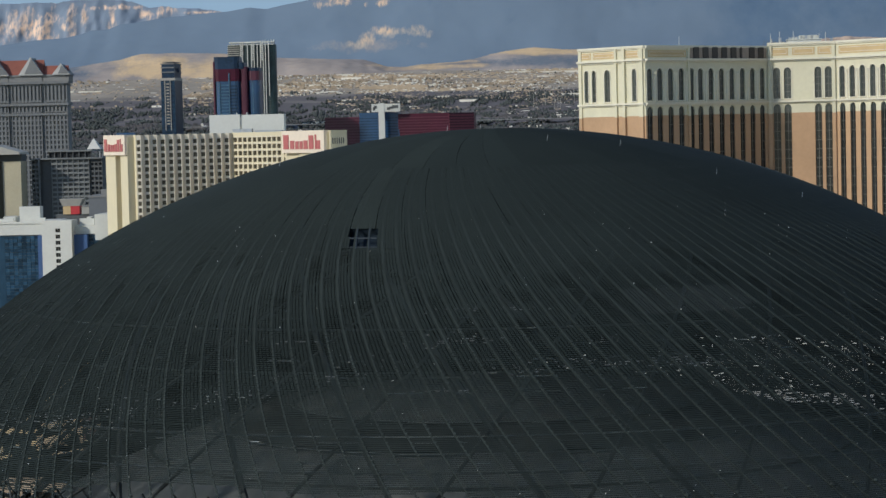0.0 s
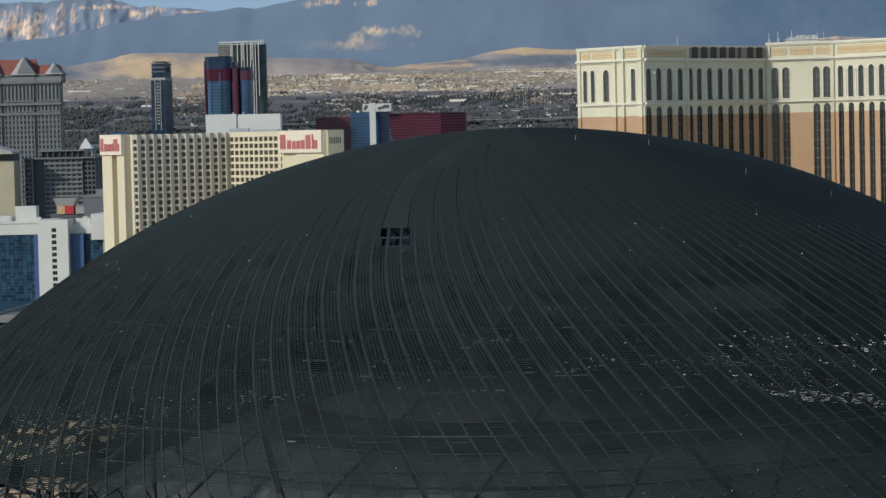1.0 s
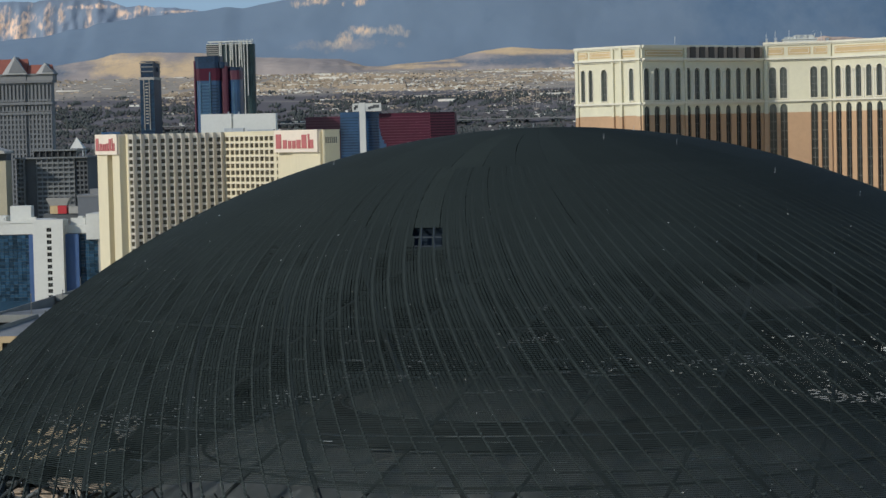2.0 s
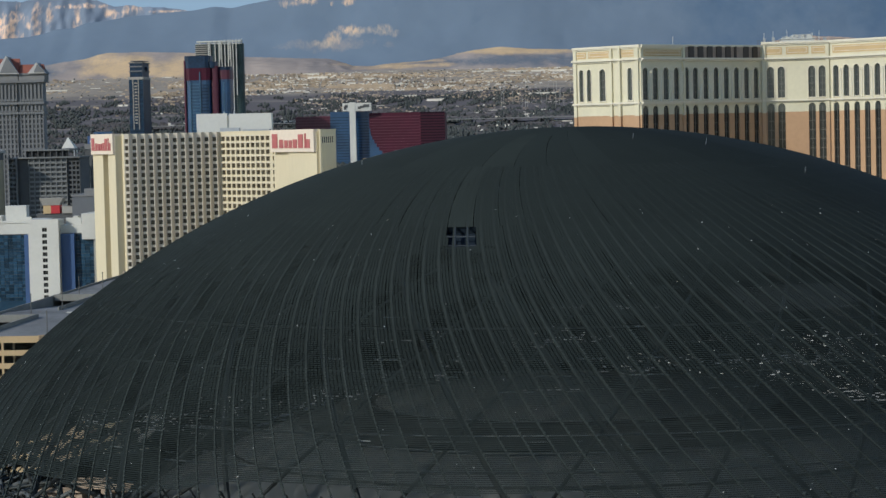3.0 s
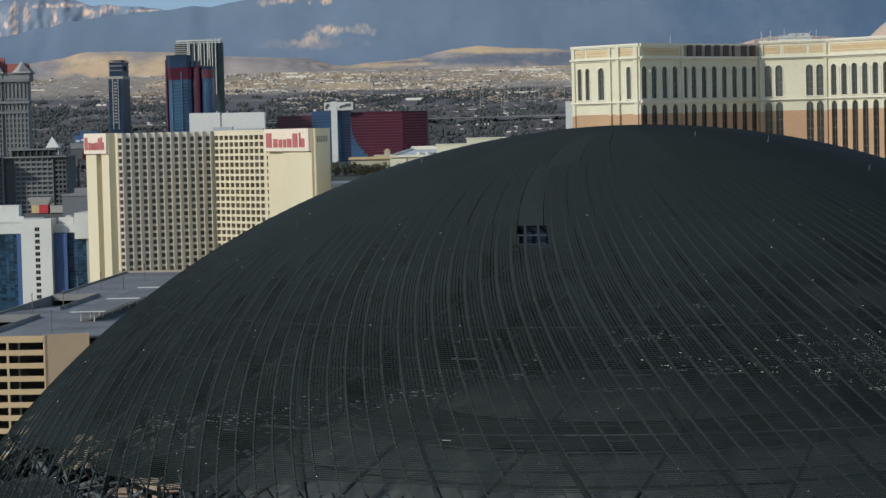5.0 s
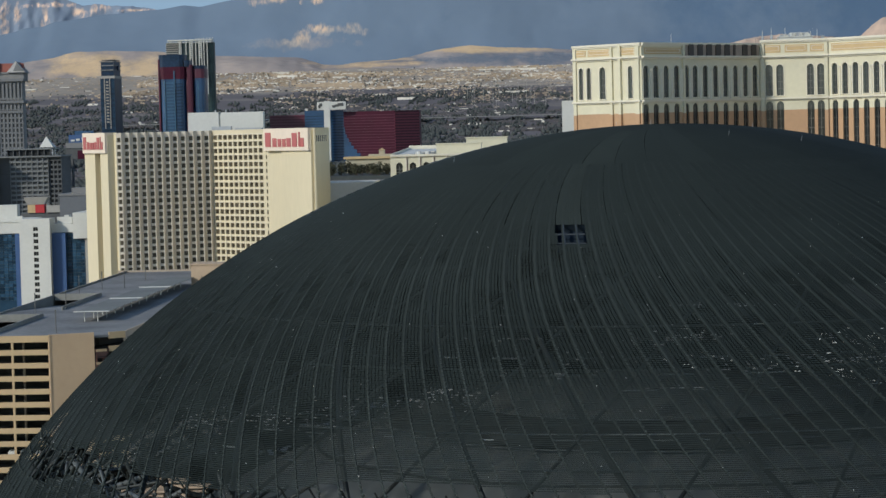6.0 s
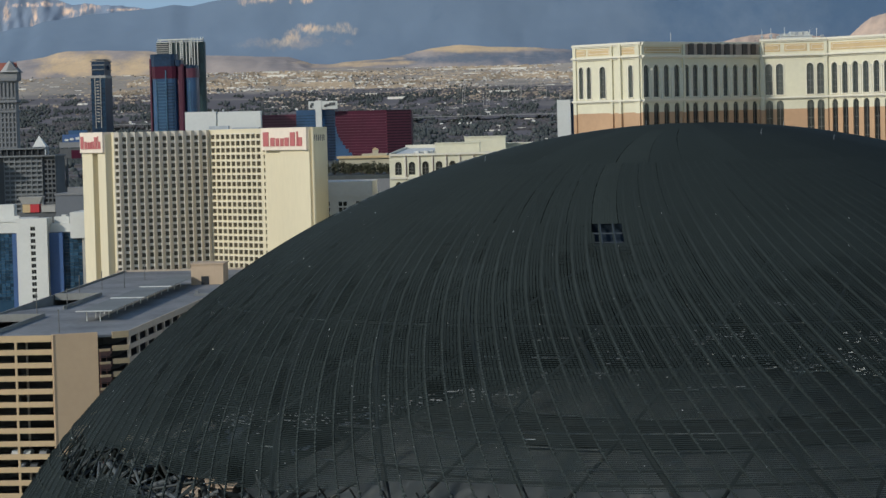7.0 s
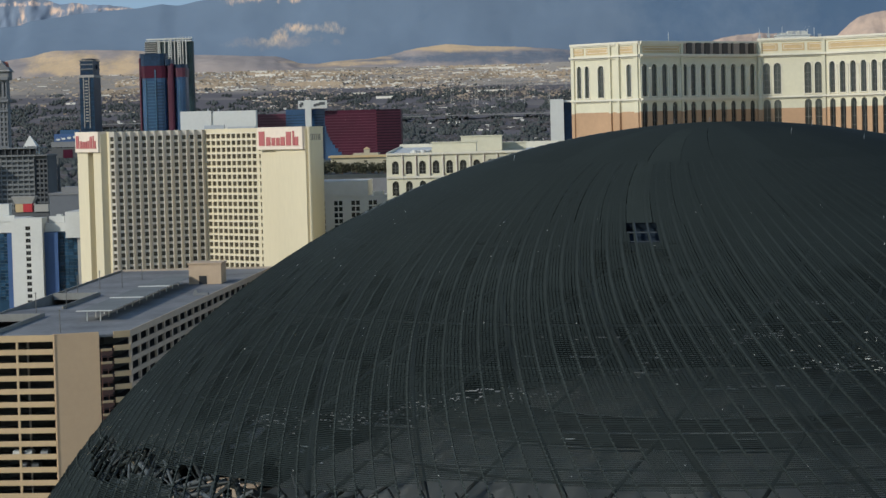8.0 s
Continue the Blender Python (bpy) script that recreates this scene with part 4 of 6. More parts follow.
# ---- the cream hotel with arched windows ----
def build_arch_hotel():
    A, B, C, D = (-9.1, 568.6), (12.6, 546.3), (53.2, 587.0), (75.4, 582.8)
    E = (75.4 + 44, 582.8 - 47)
    foot = [A, B, C, D, E, (E[0] + 24, E[1] + 22), (98, 622), (50, 628), (22, 600)]
    hotel = thing("grand_hotel", (40, 585, 20), "large cream and terracotta hotel with tall arched windows", "hotel")
    body = Mesh()
    body.prism(inset(foot, 0.6), 20, 137.0, 0, 1)
    part("core", body, (TAN_WALL, ROOF_GREY), hotel)
    lower = [(36, 114.9, False, 2, 26)]

    def col(mid, hw, upper_only=False, z_top=130.0):
        wins = [(119.7, z_top, True, 2, 4)]
        return (mid, hw, wins + ([] if upper_only else [(114.9, 117.8, True, 2, 1)])), (mid, hw, lower)

    runs = [
        (A, B, [(3.6, 0.95, 1), (7.2, 0.95, 1), (13.5, 1.35, 1), (26.1, 1.0, 1)]),
        (B, C, [(s, 1.25, 0) for s in (1.9, 6.5, 11.4, 16.3, 20.9, 25.2, 30.1, 35.1, 40.0, 45.0, 49.9, 54.7)]),
        (C, D, [(2.9, 1.2, 0), (6.5, 1.2, 0), (16.6, 1.15, 0), (20.0, 1.15, 0)]),
        (D, E, [(2.7 + 4.45 * i, 1.2, 0) for i in range(14)]),
    ]
    for a, b, wins in runs:
        length = (Vector(b) - Vector(a)).length
        ups, lows = [], []
        for s, hw, only in wins:
            u, l = col(s, hw, only)
            ups.append(u)
            if not only:
                lows.append(l)
        facade(hotel, a, b, 114.9, 133.0, ups, CREAM, glass=REFLECTING_GLASS, name="upper_wall")
        facade(hotel, a, b, 20, 114.9, lows, TAN_WALL, name="lower_wall")
        # parapet, cornices and string courses
        m = Mesh()
        lift = 1.0 if (a == C or a == D) else 0.0
        m.slab(a, b, -0.6, 0.05, 133.0, 136.6 + lift)
        part("parapet", m, CREAM, hotel)
        m = Mesh()
        m.slab(a, b, -0.6, 0.75, 136.6 + lift, 137.3 + lift)
        m.slab(a, b, -0.5, 0.45, 136.2 + lift, 136.6 + lift)
        part("coping", m, CREAM_TRIM, hotel)
        m = Mesh()
        m.slab(a, b, 0.0, 1.15, 132.5, 133.1)
        m.slab(a, b, 0.0, 0.45, 132.0, 132.5)
        part("cornice", m, CREAM_TRIM, hotel)
        m = Mesh()
        m.slab(a, b, 0.0, 1.0, 118.5, 119.1)
        m.slab(a, b, 0.0, 0.4, 118.1, 118.5)
        part("string_course", m, CREAM_TRIM, hotel)
        # raised surrounds and sills of the tall arched windows
        for s, hw, only in wins:
            m = Mesh()
            spring = 130.0 - hw
            m.slab(along(a, b, s - hw - 0.3), along(a, b, s - hw), 0.0, 0.16, 119.7, spring)
            m.slab(along(a, b, s + hw), along(a, b, s + hw + 0.3), 0.0, 0.16, 119.7, spring)
            angles = [math.pi * q / 8 for q in range(9)]
            for q0, q1 in zip(angles, angles[1:]):
                quad = [(r * math.cos(q), r * math.sin(q)) for r, q in ((hw, q0), (hw + 0.3, q0), (hw + 0.3, q1), (hw, q1))]
                front = [(*along(a, b, s + u, 0.16), spring + v) for u, v in quad]
                rear = [(*along(a, b, s + u, 0.0), spring + v) for u, v in quad]
                m.poly(front)
                for e in range(4):
                    m.poly([rear[e], rear[(e + 1) % 4], front[(e + 1) % 4], front[e]])
            part("window_surround", m, CREAM_TRIM, hotel)
            m = Mesh()
            m.slab(along(a, b, s - hw - 0.4), along(a, b, s + hw + 0.4), 0.0, 0.35, 119.4, 119.7)
            part("window_sill", m, CREAM_TRIM, hotel)
        # half columns between the upper windows
        if a in (B, D):
            mids = [w[0] for w in wins]
            for p, q in zip(mids, mids[1:]):
                m = Mesh()
                c = along(a, b, (p + q) / 2, 0.02)
                ring = [(c[0] + 0.42 * math.cos(k * math.pi / 4), c[1] + 0.42 * math.sin(k * math.pi / 4)) for k in range(8)]
                m.prism(ring, 119.1, 128.2)
                m.box(c[0] - 0.55, c[0] + 0.55, c[1] - 0.55, c[1] + 0.55, 128.2, 128.9)
                part("half_column", m, CREAM_TRIM, hotel)
    # panels in the parapets
    for a, b, s0, s1, lift in ((A, B, 0.8, 6.0, 0), (A, B, 7.0, 17.2, 0), (A, B, 21.6, 28.6, 0), (B, C, 1.2, 18.4, 0), (C, D, 1.0, 6.8, 0.8), (C, D, 8.2, 15.6, 0.8), (C, D, 16.6, 21.4, 0.8), (D, E, 1.4, 60, 0.8)):
        m = Mesh()
        m.slab(along(a, b, s0), along(a, b, s1), 0.05, 0.16, 133.6 + lift * 0.5, 135.7 + lift)
        panel = part("parapet_panel", m, TAN_PANEL, hotel)
        m = Mesh()
        m.slab(along(a, b, s0 + 0.5), along(a, b, s1 - 0.5), 0.16, 0.22, 134.1 + lift * 0.5, 134.25 + lift * 0.5)
        m.slab(along(a, b, s0 + 0.5), along(a, b, s1 - 0.5), 0.16, 0.22, 135.15 + lift, 135.3 + lift)
        for s in (s0 + 0.5, s1 - 0.65):
            m.slab(along(a, b, s), along(a, b, s + 0.15), 0.16, 0.22, 134.25 + lift * 0.5, 135.15 + lift)
        part("moulding", m, CREAM_TRIM, panel)
    # pilasters at the corners and bay breaks
    for a, b, s, w, out in ((A, B, 0.2, 1.4, 0.5), (A, B, 17.4, 1.0, 0.7), (A, B, 21.2, 1.2, 0.9), (A, B, 28.6, 1.8, 0.6), (B, C, 18.9, 0.9, 0.7), (C, D, 0.1, 1.3, 0.6), (C, D, 21.2, 1.2, 0.6)):
        m = Mesh()
        m.slab(along(a, b, s), along(a, b, s + w), 0.0, out, 20, 114.6, 1)
        m.slab(along(a, b, s), along(a, b, s + w), 0.0, out, 114.6, 137.1, 0)
        part("pilaster", m, (CREAM, TAN_WALL), hotel)
    # sign: dark panel with eight plain upright shapes
    m = Mesh()
    m.slab(along(B, C, 20.2), along(B, C, 56.4), 0.06, 0.5, 132.9, 137.0)
    board = part("sign_board", m, SIGN_BACK, hotel, "long brown sign board with dark raised shapes")
    for i in range(8):
        s = 21.5 + 4.4 * i
        m = Mesh()
        m.slab(along(B, C, s), along(B, C, s + (0.9 if i == 5 else 2.5)), 0.5, 0.8, 133.1, 136.8)
        part("sign_shape", m, SIGN_DARK, board)
    # plant on the roof
    m = Mesh()
    m.box(60.6, 71.6, 596, 606, 137, 139.4)
    m.box(60.3, 71.9, 595.6, 606, 139.4, 139.65)
    m.box(64.5, 70.4, 597.6, 605, 139.65, 140.9)
    part("roof_house", m, WHITE, hotel)
    rnd = random.Random(21)
    for k in range(12):
        x = 61.4 + 0.82 * k + rnd.uniform(-0.25, 0.25)
        w, h = rnd.uniform(0.4, 1.1), rnd.uniform(0.5, 1.1) * (1.0 if k > 3 else 0.6)
        m = Mesh()
        m.box(x - w / 2, x + w / 2, 596.2, 597.4, 139.65, 139.65 + h)
        m.box(x - w / 2 - 0.1, x + w / 2 + 0.1, 596.1, 597.5, 139.65 + h, 139.75 + h)
        m.tube([(x + w / 2 + 0.15, 596.4, 139.65), (x + w / 2 + 0.15, 596.4, 140.4 + h * 0.4)], 0.07, 6)
        part("roof_plant", m, WHITE if k % 3 else STEEL, hotel)
    # white dish on its post at the end of the plant
    m = Mesh()
    m.tube([(70.9, 596.6, 139.65), (70.9, 596.6, 141.3)], 0.12, 6)
    for r, d in ((0.95, 0.0), (0.8, 0.28), (0.4, 0.5)):
        m.tube([(70.9, 596.5 + d, 141.5), (70.9, 596.62 + d, 141.5)], r, 10)
    part("roof_dish", m, WHITE, hotel, "white dish on a post")
    for x0, x1 in ((52.5, 60.0), (72.4, 80.5)):
        m = Mesh()
        for z in (138.2, 138.7, 139.2):
            m.tube([(x0, 597, z), (x1, 597, z)], 0.05, 4)
        n = round((x1 - x0) / 1.2)
        for k in range(n + 1):
            x = x0 + (x1 - x0) * k / n
            m.tube([(x, 597, 137), (x, 597, 139.25)], 0.05, 4)
        part("roof_rail", m, MULLION, hotel)
    for x, w, h in ((55.0, 0.7, 1.6), (58.0, 0.9, 1.9), (75.2, 1.0, 1.4)):
        m = Mesh()
        m.box(x - w / 2, x + w / 2, 598, 599.2, 137, 138.2 + h)
        m.box(x - w / 2 - 0.08, x + w / 2 + 0.08, 597.9, 599.3, 138.2 + h, 138.3 + h)
        part("roof_plant", m, STEEL, hotel)
    for x, h in ((54.6, 4.2), (57.6, 4.8), (62.2, 5.0), (72.9, 4.4), (24, 4.0)):
        m = Mesh()
        m.tube([(x, 594, 136.5), (x, 594, 137.4 + h)], 0.09, 5)
        part("roof_mast", m, WHITE, hotel)


build_arch_hotel()


# ---- exhibition hall behind the sphere ----
def build_hall():
    hall = thing("exhibition_hall", (60, 350, 10), "long white flat-roofed exhibition hall", "hall")
    m = Mesh()
    m.box(-60, 190, 160, 530, 4, 31)
    part("wall", m, STONE_PALE, hall)
    # Unseen white block, added so gaps in the far cladding show white.
    m = Mesh()
    m.box(-30, 190, 505, 534, 31, 62)
    part("white_glimpse_block", m, WHITE, hall)
    for i in range(10):
        for j in range(6):
            m = Mesh()
            x, y = -60 + 25 * i, 160 + 61.6 * j
            m.box(x + 0.1, x + 24.9, y + 0.1, y + 61.5, 31, 31.5 + 0.15 * ((i + j) % 2))
            part("roof_bay", m, STONE_PALE, hall)


build_hall()


# ---- the ivory slab hotel ----
def build_fin_hotel():
    F, A, B, C, D, E = (-206.9, 744.6), (-190.7, 724.0), (-156.2, 748.9), (-130.4, 725.4), (-108.4, 693.6), (-106.2, 726)
    foot = [F, A, B, C, D, E, (-128, 752), (-148, 780), (-166, 782), (-190, 762)]
    z0, z1 = 30.0, 112.4
    hotel = thing("slab_hotel", (-155, 745, z0), "ivory concrete slab hotel in zigzag wings with small dark windows", "hotel")
    m = Mesh()
    m.prism(inset(foot, 0.75), z0, z1 - 0.6, 0, 1)
    part("core", m, (HOTEL, ROOF_GREY), hotel)
    rows = [110.0 - 2.72 * k for k in range(26)]
    # sawtooth wing: each bay has a window plane turned to the sun and a blank return
    step = (Vector(B) - Vector(A)) / 12
    for i in range(12):
        p = Vector(A) + step * i
        q = p + Vector((1.98, 0.12))
        e = p + step
        facade(hotel, p, q, z0, z1, [(0.93, 0.79, [(z - 0.95, z + 0.8, False, 1, 1) for z in rows])], HOTEL_FIN, 0.35, glass=TAN_REFLECTING_GLASS, name="bay_wall")
        m = Mesh()
        m.slab(q, e, -0.3, 0.0, z0, z1 + 0.3)
        part("fin", m, HOTEL_FIN, hotel)
        m = Mesh()
        m.prism([(p.x, p.y), (q.x, q.y), (e.x, e.y)], z1, z1 + 0.4)
        part("bay_cap", m, HOTEL_FIN, hotel)
    bc = (Vector(C) - Vector(B)).length
    pitch = (bc - 4.2) / 9.78
    cols = [(0.057 * bc + pitch * i, pitch * 0.36, [(z - 0.95, z + 0.8, False, 1, 1) for z in rows]) for i in range(10)] + [(bc - 1.25, 0.4, [(z - 0.85, z + 0.75, False, 1, 1) for z in rows])]
    facade(hotel, B, C, z0, z1, cols, HOTEL, 0.5, glass=TAN_REFLECTING_GLASS)
    for k, z in enumerate(rows):
        m = Mesh()
        m.slab(along(B, C, 0.3), along(B, C, bc - 2.6), 0.0, 0.14, z + 0.95, z + 1.2)
        part("floor_band", m, HOTEL_FIN, hotel)
    for a, b in ((F, A), (C, D), (D, E), (B, C)):
        m = Mesh()
        if a != B:
            m.slab(a, b, -0.6, 0.0, z0, z1)
        m.slab(a, b, -0.6, 0.12, z1, z1 + 0.5)
        part("end_wall", m, HOTEL, hotel)
    # shallow piers on the blank walls
    for a, b, s0, s1, out in ((F, A, 4.4, 13.4, 3.0), (F, A, 18.0, 24.4, 3.0), (C, D, 13.5, 37.4, 1.1)):
        m = Mesh()
        m.slab(along(a, b, s0), along(a, b, s1), 0.0, out, z0, z1 - 0.3)
        part("pier", m, HOTEL, hotel)
    # small openings high on the far end
    facade(hotel, along(D, E, 1.0, 0.05), along(D, E, 28.0, 0.05), 106.5, 111.5, [(3 + 4.2 * i, 1.2, [(107.6, 110.0, False, 1, 1)]) for i in range(6)], HOTEL, 0.05)
    # sign boxes with plain red shapes
    for a, b, s0, s1, zb, zt, out in ((F, A, 4.7, 24.2, 104.9, 113.0, 4.0), (C, D, 0.3, 37.2, 104.3, 113.0, 2.2)):
        m = Mesh()
        m.slab(along(a, b, s0), along(a, b, s1), 0.0, out, zb, zt)
        box = part("sign_box", m, SIGN_WHITE, hotel, "pale sign box with red raised shapes")
        span = s1 - s0
        widths = (0.15, 0.11, 0.09, 0.09, 0.11, 0.13, 0.04, 0.09)
        heights = (1.0, 0.6, 0.55, 0.55, 0.6, 0.95, 1.0, 0.6)
        s = s0 + span * 0.05
        for wd, ht in zip(widths, heights):
            m = Mesh()
            zlo = zb + 1.5
            ztop = zlo + (zt - zb - 3.1) * ht
            m.slab(along(a, b, s), along(a, b, s + wd * span * 0.82), out, out + 0.25, zlo, ztop)
            part("sign_shape", m, RED_SIGN, box)
            s += wd * span * 1.1
    # penthouse and plant
    m = Mesh()
    m.box(-168.9, -156.1, 768, 773, 111.8, 120.4)
    m.box(-155.2, -137.6, 768, 773, 111.8, 120.2)
    m.box(-156.1, -155.2, 768.6, 773, 111.8, 119.5)
    part("penthouse", m, WHITE, hotel)
    for x in (-157.5, -153.2):
        m = Mesh()
        m.tube([(x, 769.5, 120), (x, 769.5, 121.2)], 0.3, 8)
        part("vent", m, STEEL, hotel)
    m = Mesh()
    m.box(-158, -150, 760.5, 764, 111.8, 114.4)
    m.box(-148, -137, 757, 762, 111.8, 113.6)
    part("roof_plant", m, STEEL, hotel)


build_fin_hotel()


# ---- parking garage ----
def build_garage():
    gar = thing("parking_garage", (-155, 500, 14), "tan multi-storey parking garage with open decks and grey roof", "garage")
    front_l, ga, gb, gc, back = (-175.5, 363.5), (-140.1, 362.0), (-129.7, 366.8), (-122.7, 371.5), (-117.5, 640)
    foot = [front_l, ga, gb, gc, back, (-175.5, 640)]
    top, pitch = 62.6, 3.25
    wx = -157.0
    m = Mesh()
    m.prism([(wx, 363.0), ga, gb, gc, back, (wx, 640)], top - 0.9, top - 0.35)
    m.box(-171.7, wx, 433, 456, top - 0.9, top - 0.35)
    m.box(-171.7, wx, 516, 640, top - 0.9, top - 0.35)
    part("roof_deck", m, GAR_DECK, gar, "worn grey roof deck")
    # Dark core and decks stand in for the shade inside the garage.
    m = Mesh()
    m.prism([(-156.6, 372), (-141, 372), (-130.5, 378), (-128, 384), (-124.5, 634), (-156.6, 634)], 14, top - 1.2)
    part("core", m, GAR_SHADE, gar)
    # two ramps sink under cross beams along one side
    for y0, y1, y2 in ((366, 432, 446), (456, 515, 530)):
        m = Mesh()
        m.poly([(-171.6, y0, top - 0.4), (wx, y0, top - 0.4), (wx, y2, top - 3.7), (-171.6, y2, top - 3.7)])
        m.poly([(-171.6, y2, top - 4.0), (wx, y2, top - 4.0), (wx, y0, top - 0.7), (-171.6, y0, top - 0.7)])
        ramp = part("ramp", m, GAR_DECK, gar, "grey ramp sinking below the deck")
        m = Mesh()
        m.box(-171.6, wx, y1, y1 + 1.0, top - 1.5, top + 0.55)
        part("cross_beam", m, GAR_WALL, ramp)
        m = Mesh()
        m.box(wx - 0.3, wx, y0 + 2, y1, top - 3.9, top + 0.7)
        part("ramp_wall", m, GAR_WALL, ramp)
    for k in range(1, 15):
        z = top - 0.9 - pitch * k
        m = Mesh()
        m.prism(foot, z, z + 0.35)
        part("deck", m, GAR_SHADE, gar)
        m = Mesh()
        m.slab(front_l, along(front_l, ga, 35.4), -0.3, 0.1, z - 0.35, z + 1.0)
        part("spandrel", m, GAR_TAN, gar, "ochre concrete spandrel")
        m = Mesh()
        m.slab(along(gb, gc, 4.0), gc, -0.3, 0.1, z - 0.35, z + 1.0)
        part("spandrel", m, GAR_TAN, gar)
        m = Mesh()
        m.slab(gc, back, -0.3, 0.1, z - 0.3, z + 0.95)
        part("spandrel", m, GAR_GREY, gar, "pale concrete spandrel")
    for a, b, mm in ((front_l, along(front_l, ga, 35.4), GAR_TAN), (along(gb, gc, 4.0), gc, GAR_TAN), (gc, back, GAR_GREY), (back, (-175.5, 640), GAR_GREY)):
        m = Mesh()
        m.slab(a, b, -0.3, 0.1, top - 1.3, top + 0.35)
        part("parapet", m, mm, gar)
    for s in np.arange(6.7, 30, 9.6):
        m = Mesh()
        m.slab(along(front_l, ga, s), along(front_l, ga, s + 0.55), -0.5, 0.02, 14, top - 1.0)
        part("column", m, GAR_TAN, gar)
        m = Mesh()
        m.slab(along(front_l, ga, s + 1.6), along(front_l, ga, s + 2.1), -5.0, -4.5, 14, top - 1.0)
        part("column", m, GAR_GREY, gar)
    for s in np.arange(0.2, 268, 11.8):
        m = Mesh()
        m.slab(along(gc, back, s), along(gc, back, s + 1.5), -0.5, 0.16, 14, top - 1.0)
        part("column", m, GAR_GREY, gar)
    m = Mesh()
    m.slab(ga, gb, -0.6, 0.25, 14, top + 0.5)
    m.slab(along(ga, gb, 0.0), along(ga, gb, 0.3), 0.25, 0.4, 14, top + 0.5)
    part("blank_wall", m, GAR_PANEL, gar, "blank tan plaster wall panel")
    for k in range(1, 15):
        z = top - 0.6 - pitch * k
        a, b = along(gb, gc, 0.2), along(gb, gc, 3.8)
        m = Mesh()
        m.slab(a, b, -0.5, 0.5, z - 0.2, z)
        m.slab(along(gb, gc, 0.35), along(gb, gc, 0.6), 0.2, 0.45, z - pitch + 0.1, z - 0.2)
        m.slab(along(gb, gc, 2.1), along(gb, gc, 2.25), 0.2, 0.35, z - pitch + 0.1, z - 0.2)
        landing = part("stair_landing", m, STAIR_RED, gar, "rust red stair landing")
        m = Mesh()
        m.slab(along(gb, gc, 0.3), along(gb, gc, 3.2), 0.25, 0.33, z - 1.75, z - 0.5)
        m.slab(along(gb, gc, 3.2), along(gb, gc, 3.6), 0.25, 0.33, z - 1.25, z - 0.5)
        m.slab(along(gb, gc, 0.3), along(gb, gc, 3.4), 0.25, 0.36, z - 2.15, z - 2.0)
        part("guard_panel", m, STAIR_RED, landing)
        m = Mesh()
        m.slab(along(gb, gc, 0.25), along(gb, gc, 3.1), 0.5, 0.68, z - 0.5, z + 0.12)
        part("stair_beam", m, GAR_TAN, landing, "pale ochre edge beam")
    m = Mesh()
    m.slab((-172.6, 640), (-172.0, 363.6), -0.3, 0.1, top - 4.2, top + 0.2)
    part("side_wall", m, GAR_WALL, gar)
    # lift house
    m = Mesh()
    m.box(-135.6, -125.0, 558, 570, top - 0.4, top + 6.2)
    m.box(-135.9, -124.7, 557.7, 570.3, top + 6.2, top + 6.6)
    house = part("lift_house", m, PINK_BOX, gar, "small salmon plaster lift house")
    m = Mesh()
    m.box(-132.3, -129.7, 557.9, 558.0, top - 0.4, top + 2.4)
    part("doorway", m, DECK_DARK, house)
    m = Mesh()
    m.box(-126.5, -122, 505, 508, top - 0.4, top + 0.4)
    m.box(-126.2, -125.4, 505.5, 506.5, top + 0.4, top + 1.2)
    part("roof_plant", m, BALCONY, gar)
    # long parking canopy on posts, with white ribs across it
    m = Mesh()
    m.box(-144.0, -134.8, 412, 562, top + 2.2, top + 2.3)
    can = part("canopy", m, CANOPY, gar, "long grey parking canopy on posts")
    for y in (411.8, 462, 510):
        m = Mesh()
        m.box(-144.2, -134.6, y, y + 1.6, top + 2.3, top + 2.5)
        part("canopy_rib", m, WHITE, can)
    for k in range(12):
        for x in (-137.9, -141.5):
            m = Mesh()
            m.tube([(x, 413.5 + 12.4 * k, top - 0.4), (x, 413.5 + 12.4 * k, top + 2.2)], 0.14, 6)
            part("post", m, WHITE, can)
    for x, y in ((-141.5, 377.5), (-156.3, 459.6), (-162, 445), (-165.6, 523.5), (-162.5, 544.5), (-156.2, 549.8), (-156.5, 590)):
        m = Mesh()
        m.tube([(x, y, top - 0.4), (x, y, top + 5.6)], 0.13, 6)
        m.box(x - 0.25, x + 0.25, y - 0.15, y + 0.15, top + 5.2, top + 5.35)
        part("light_pole", m, MULLION, gar)


build_garage()


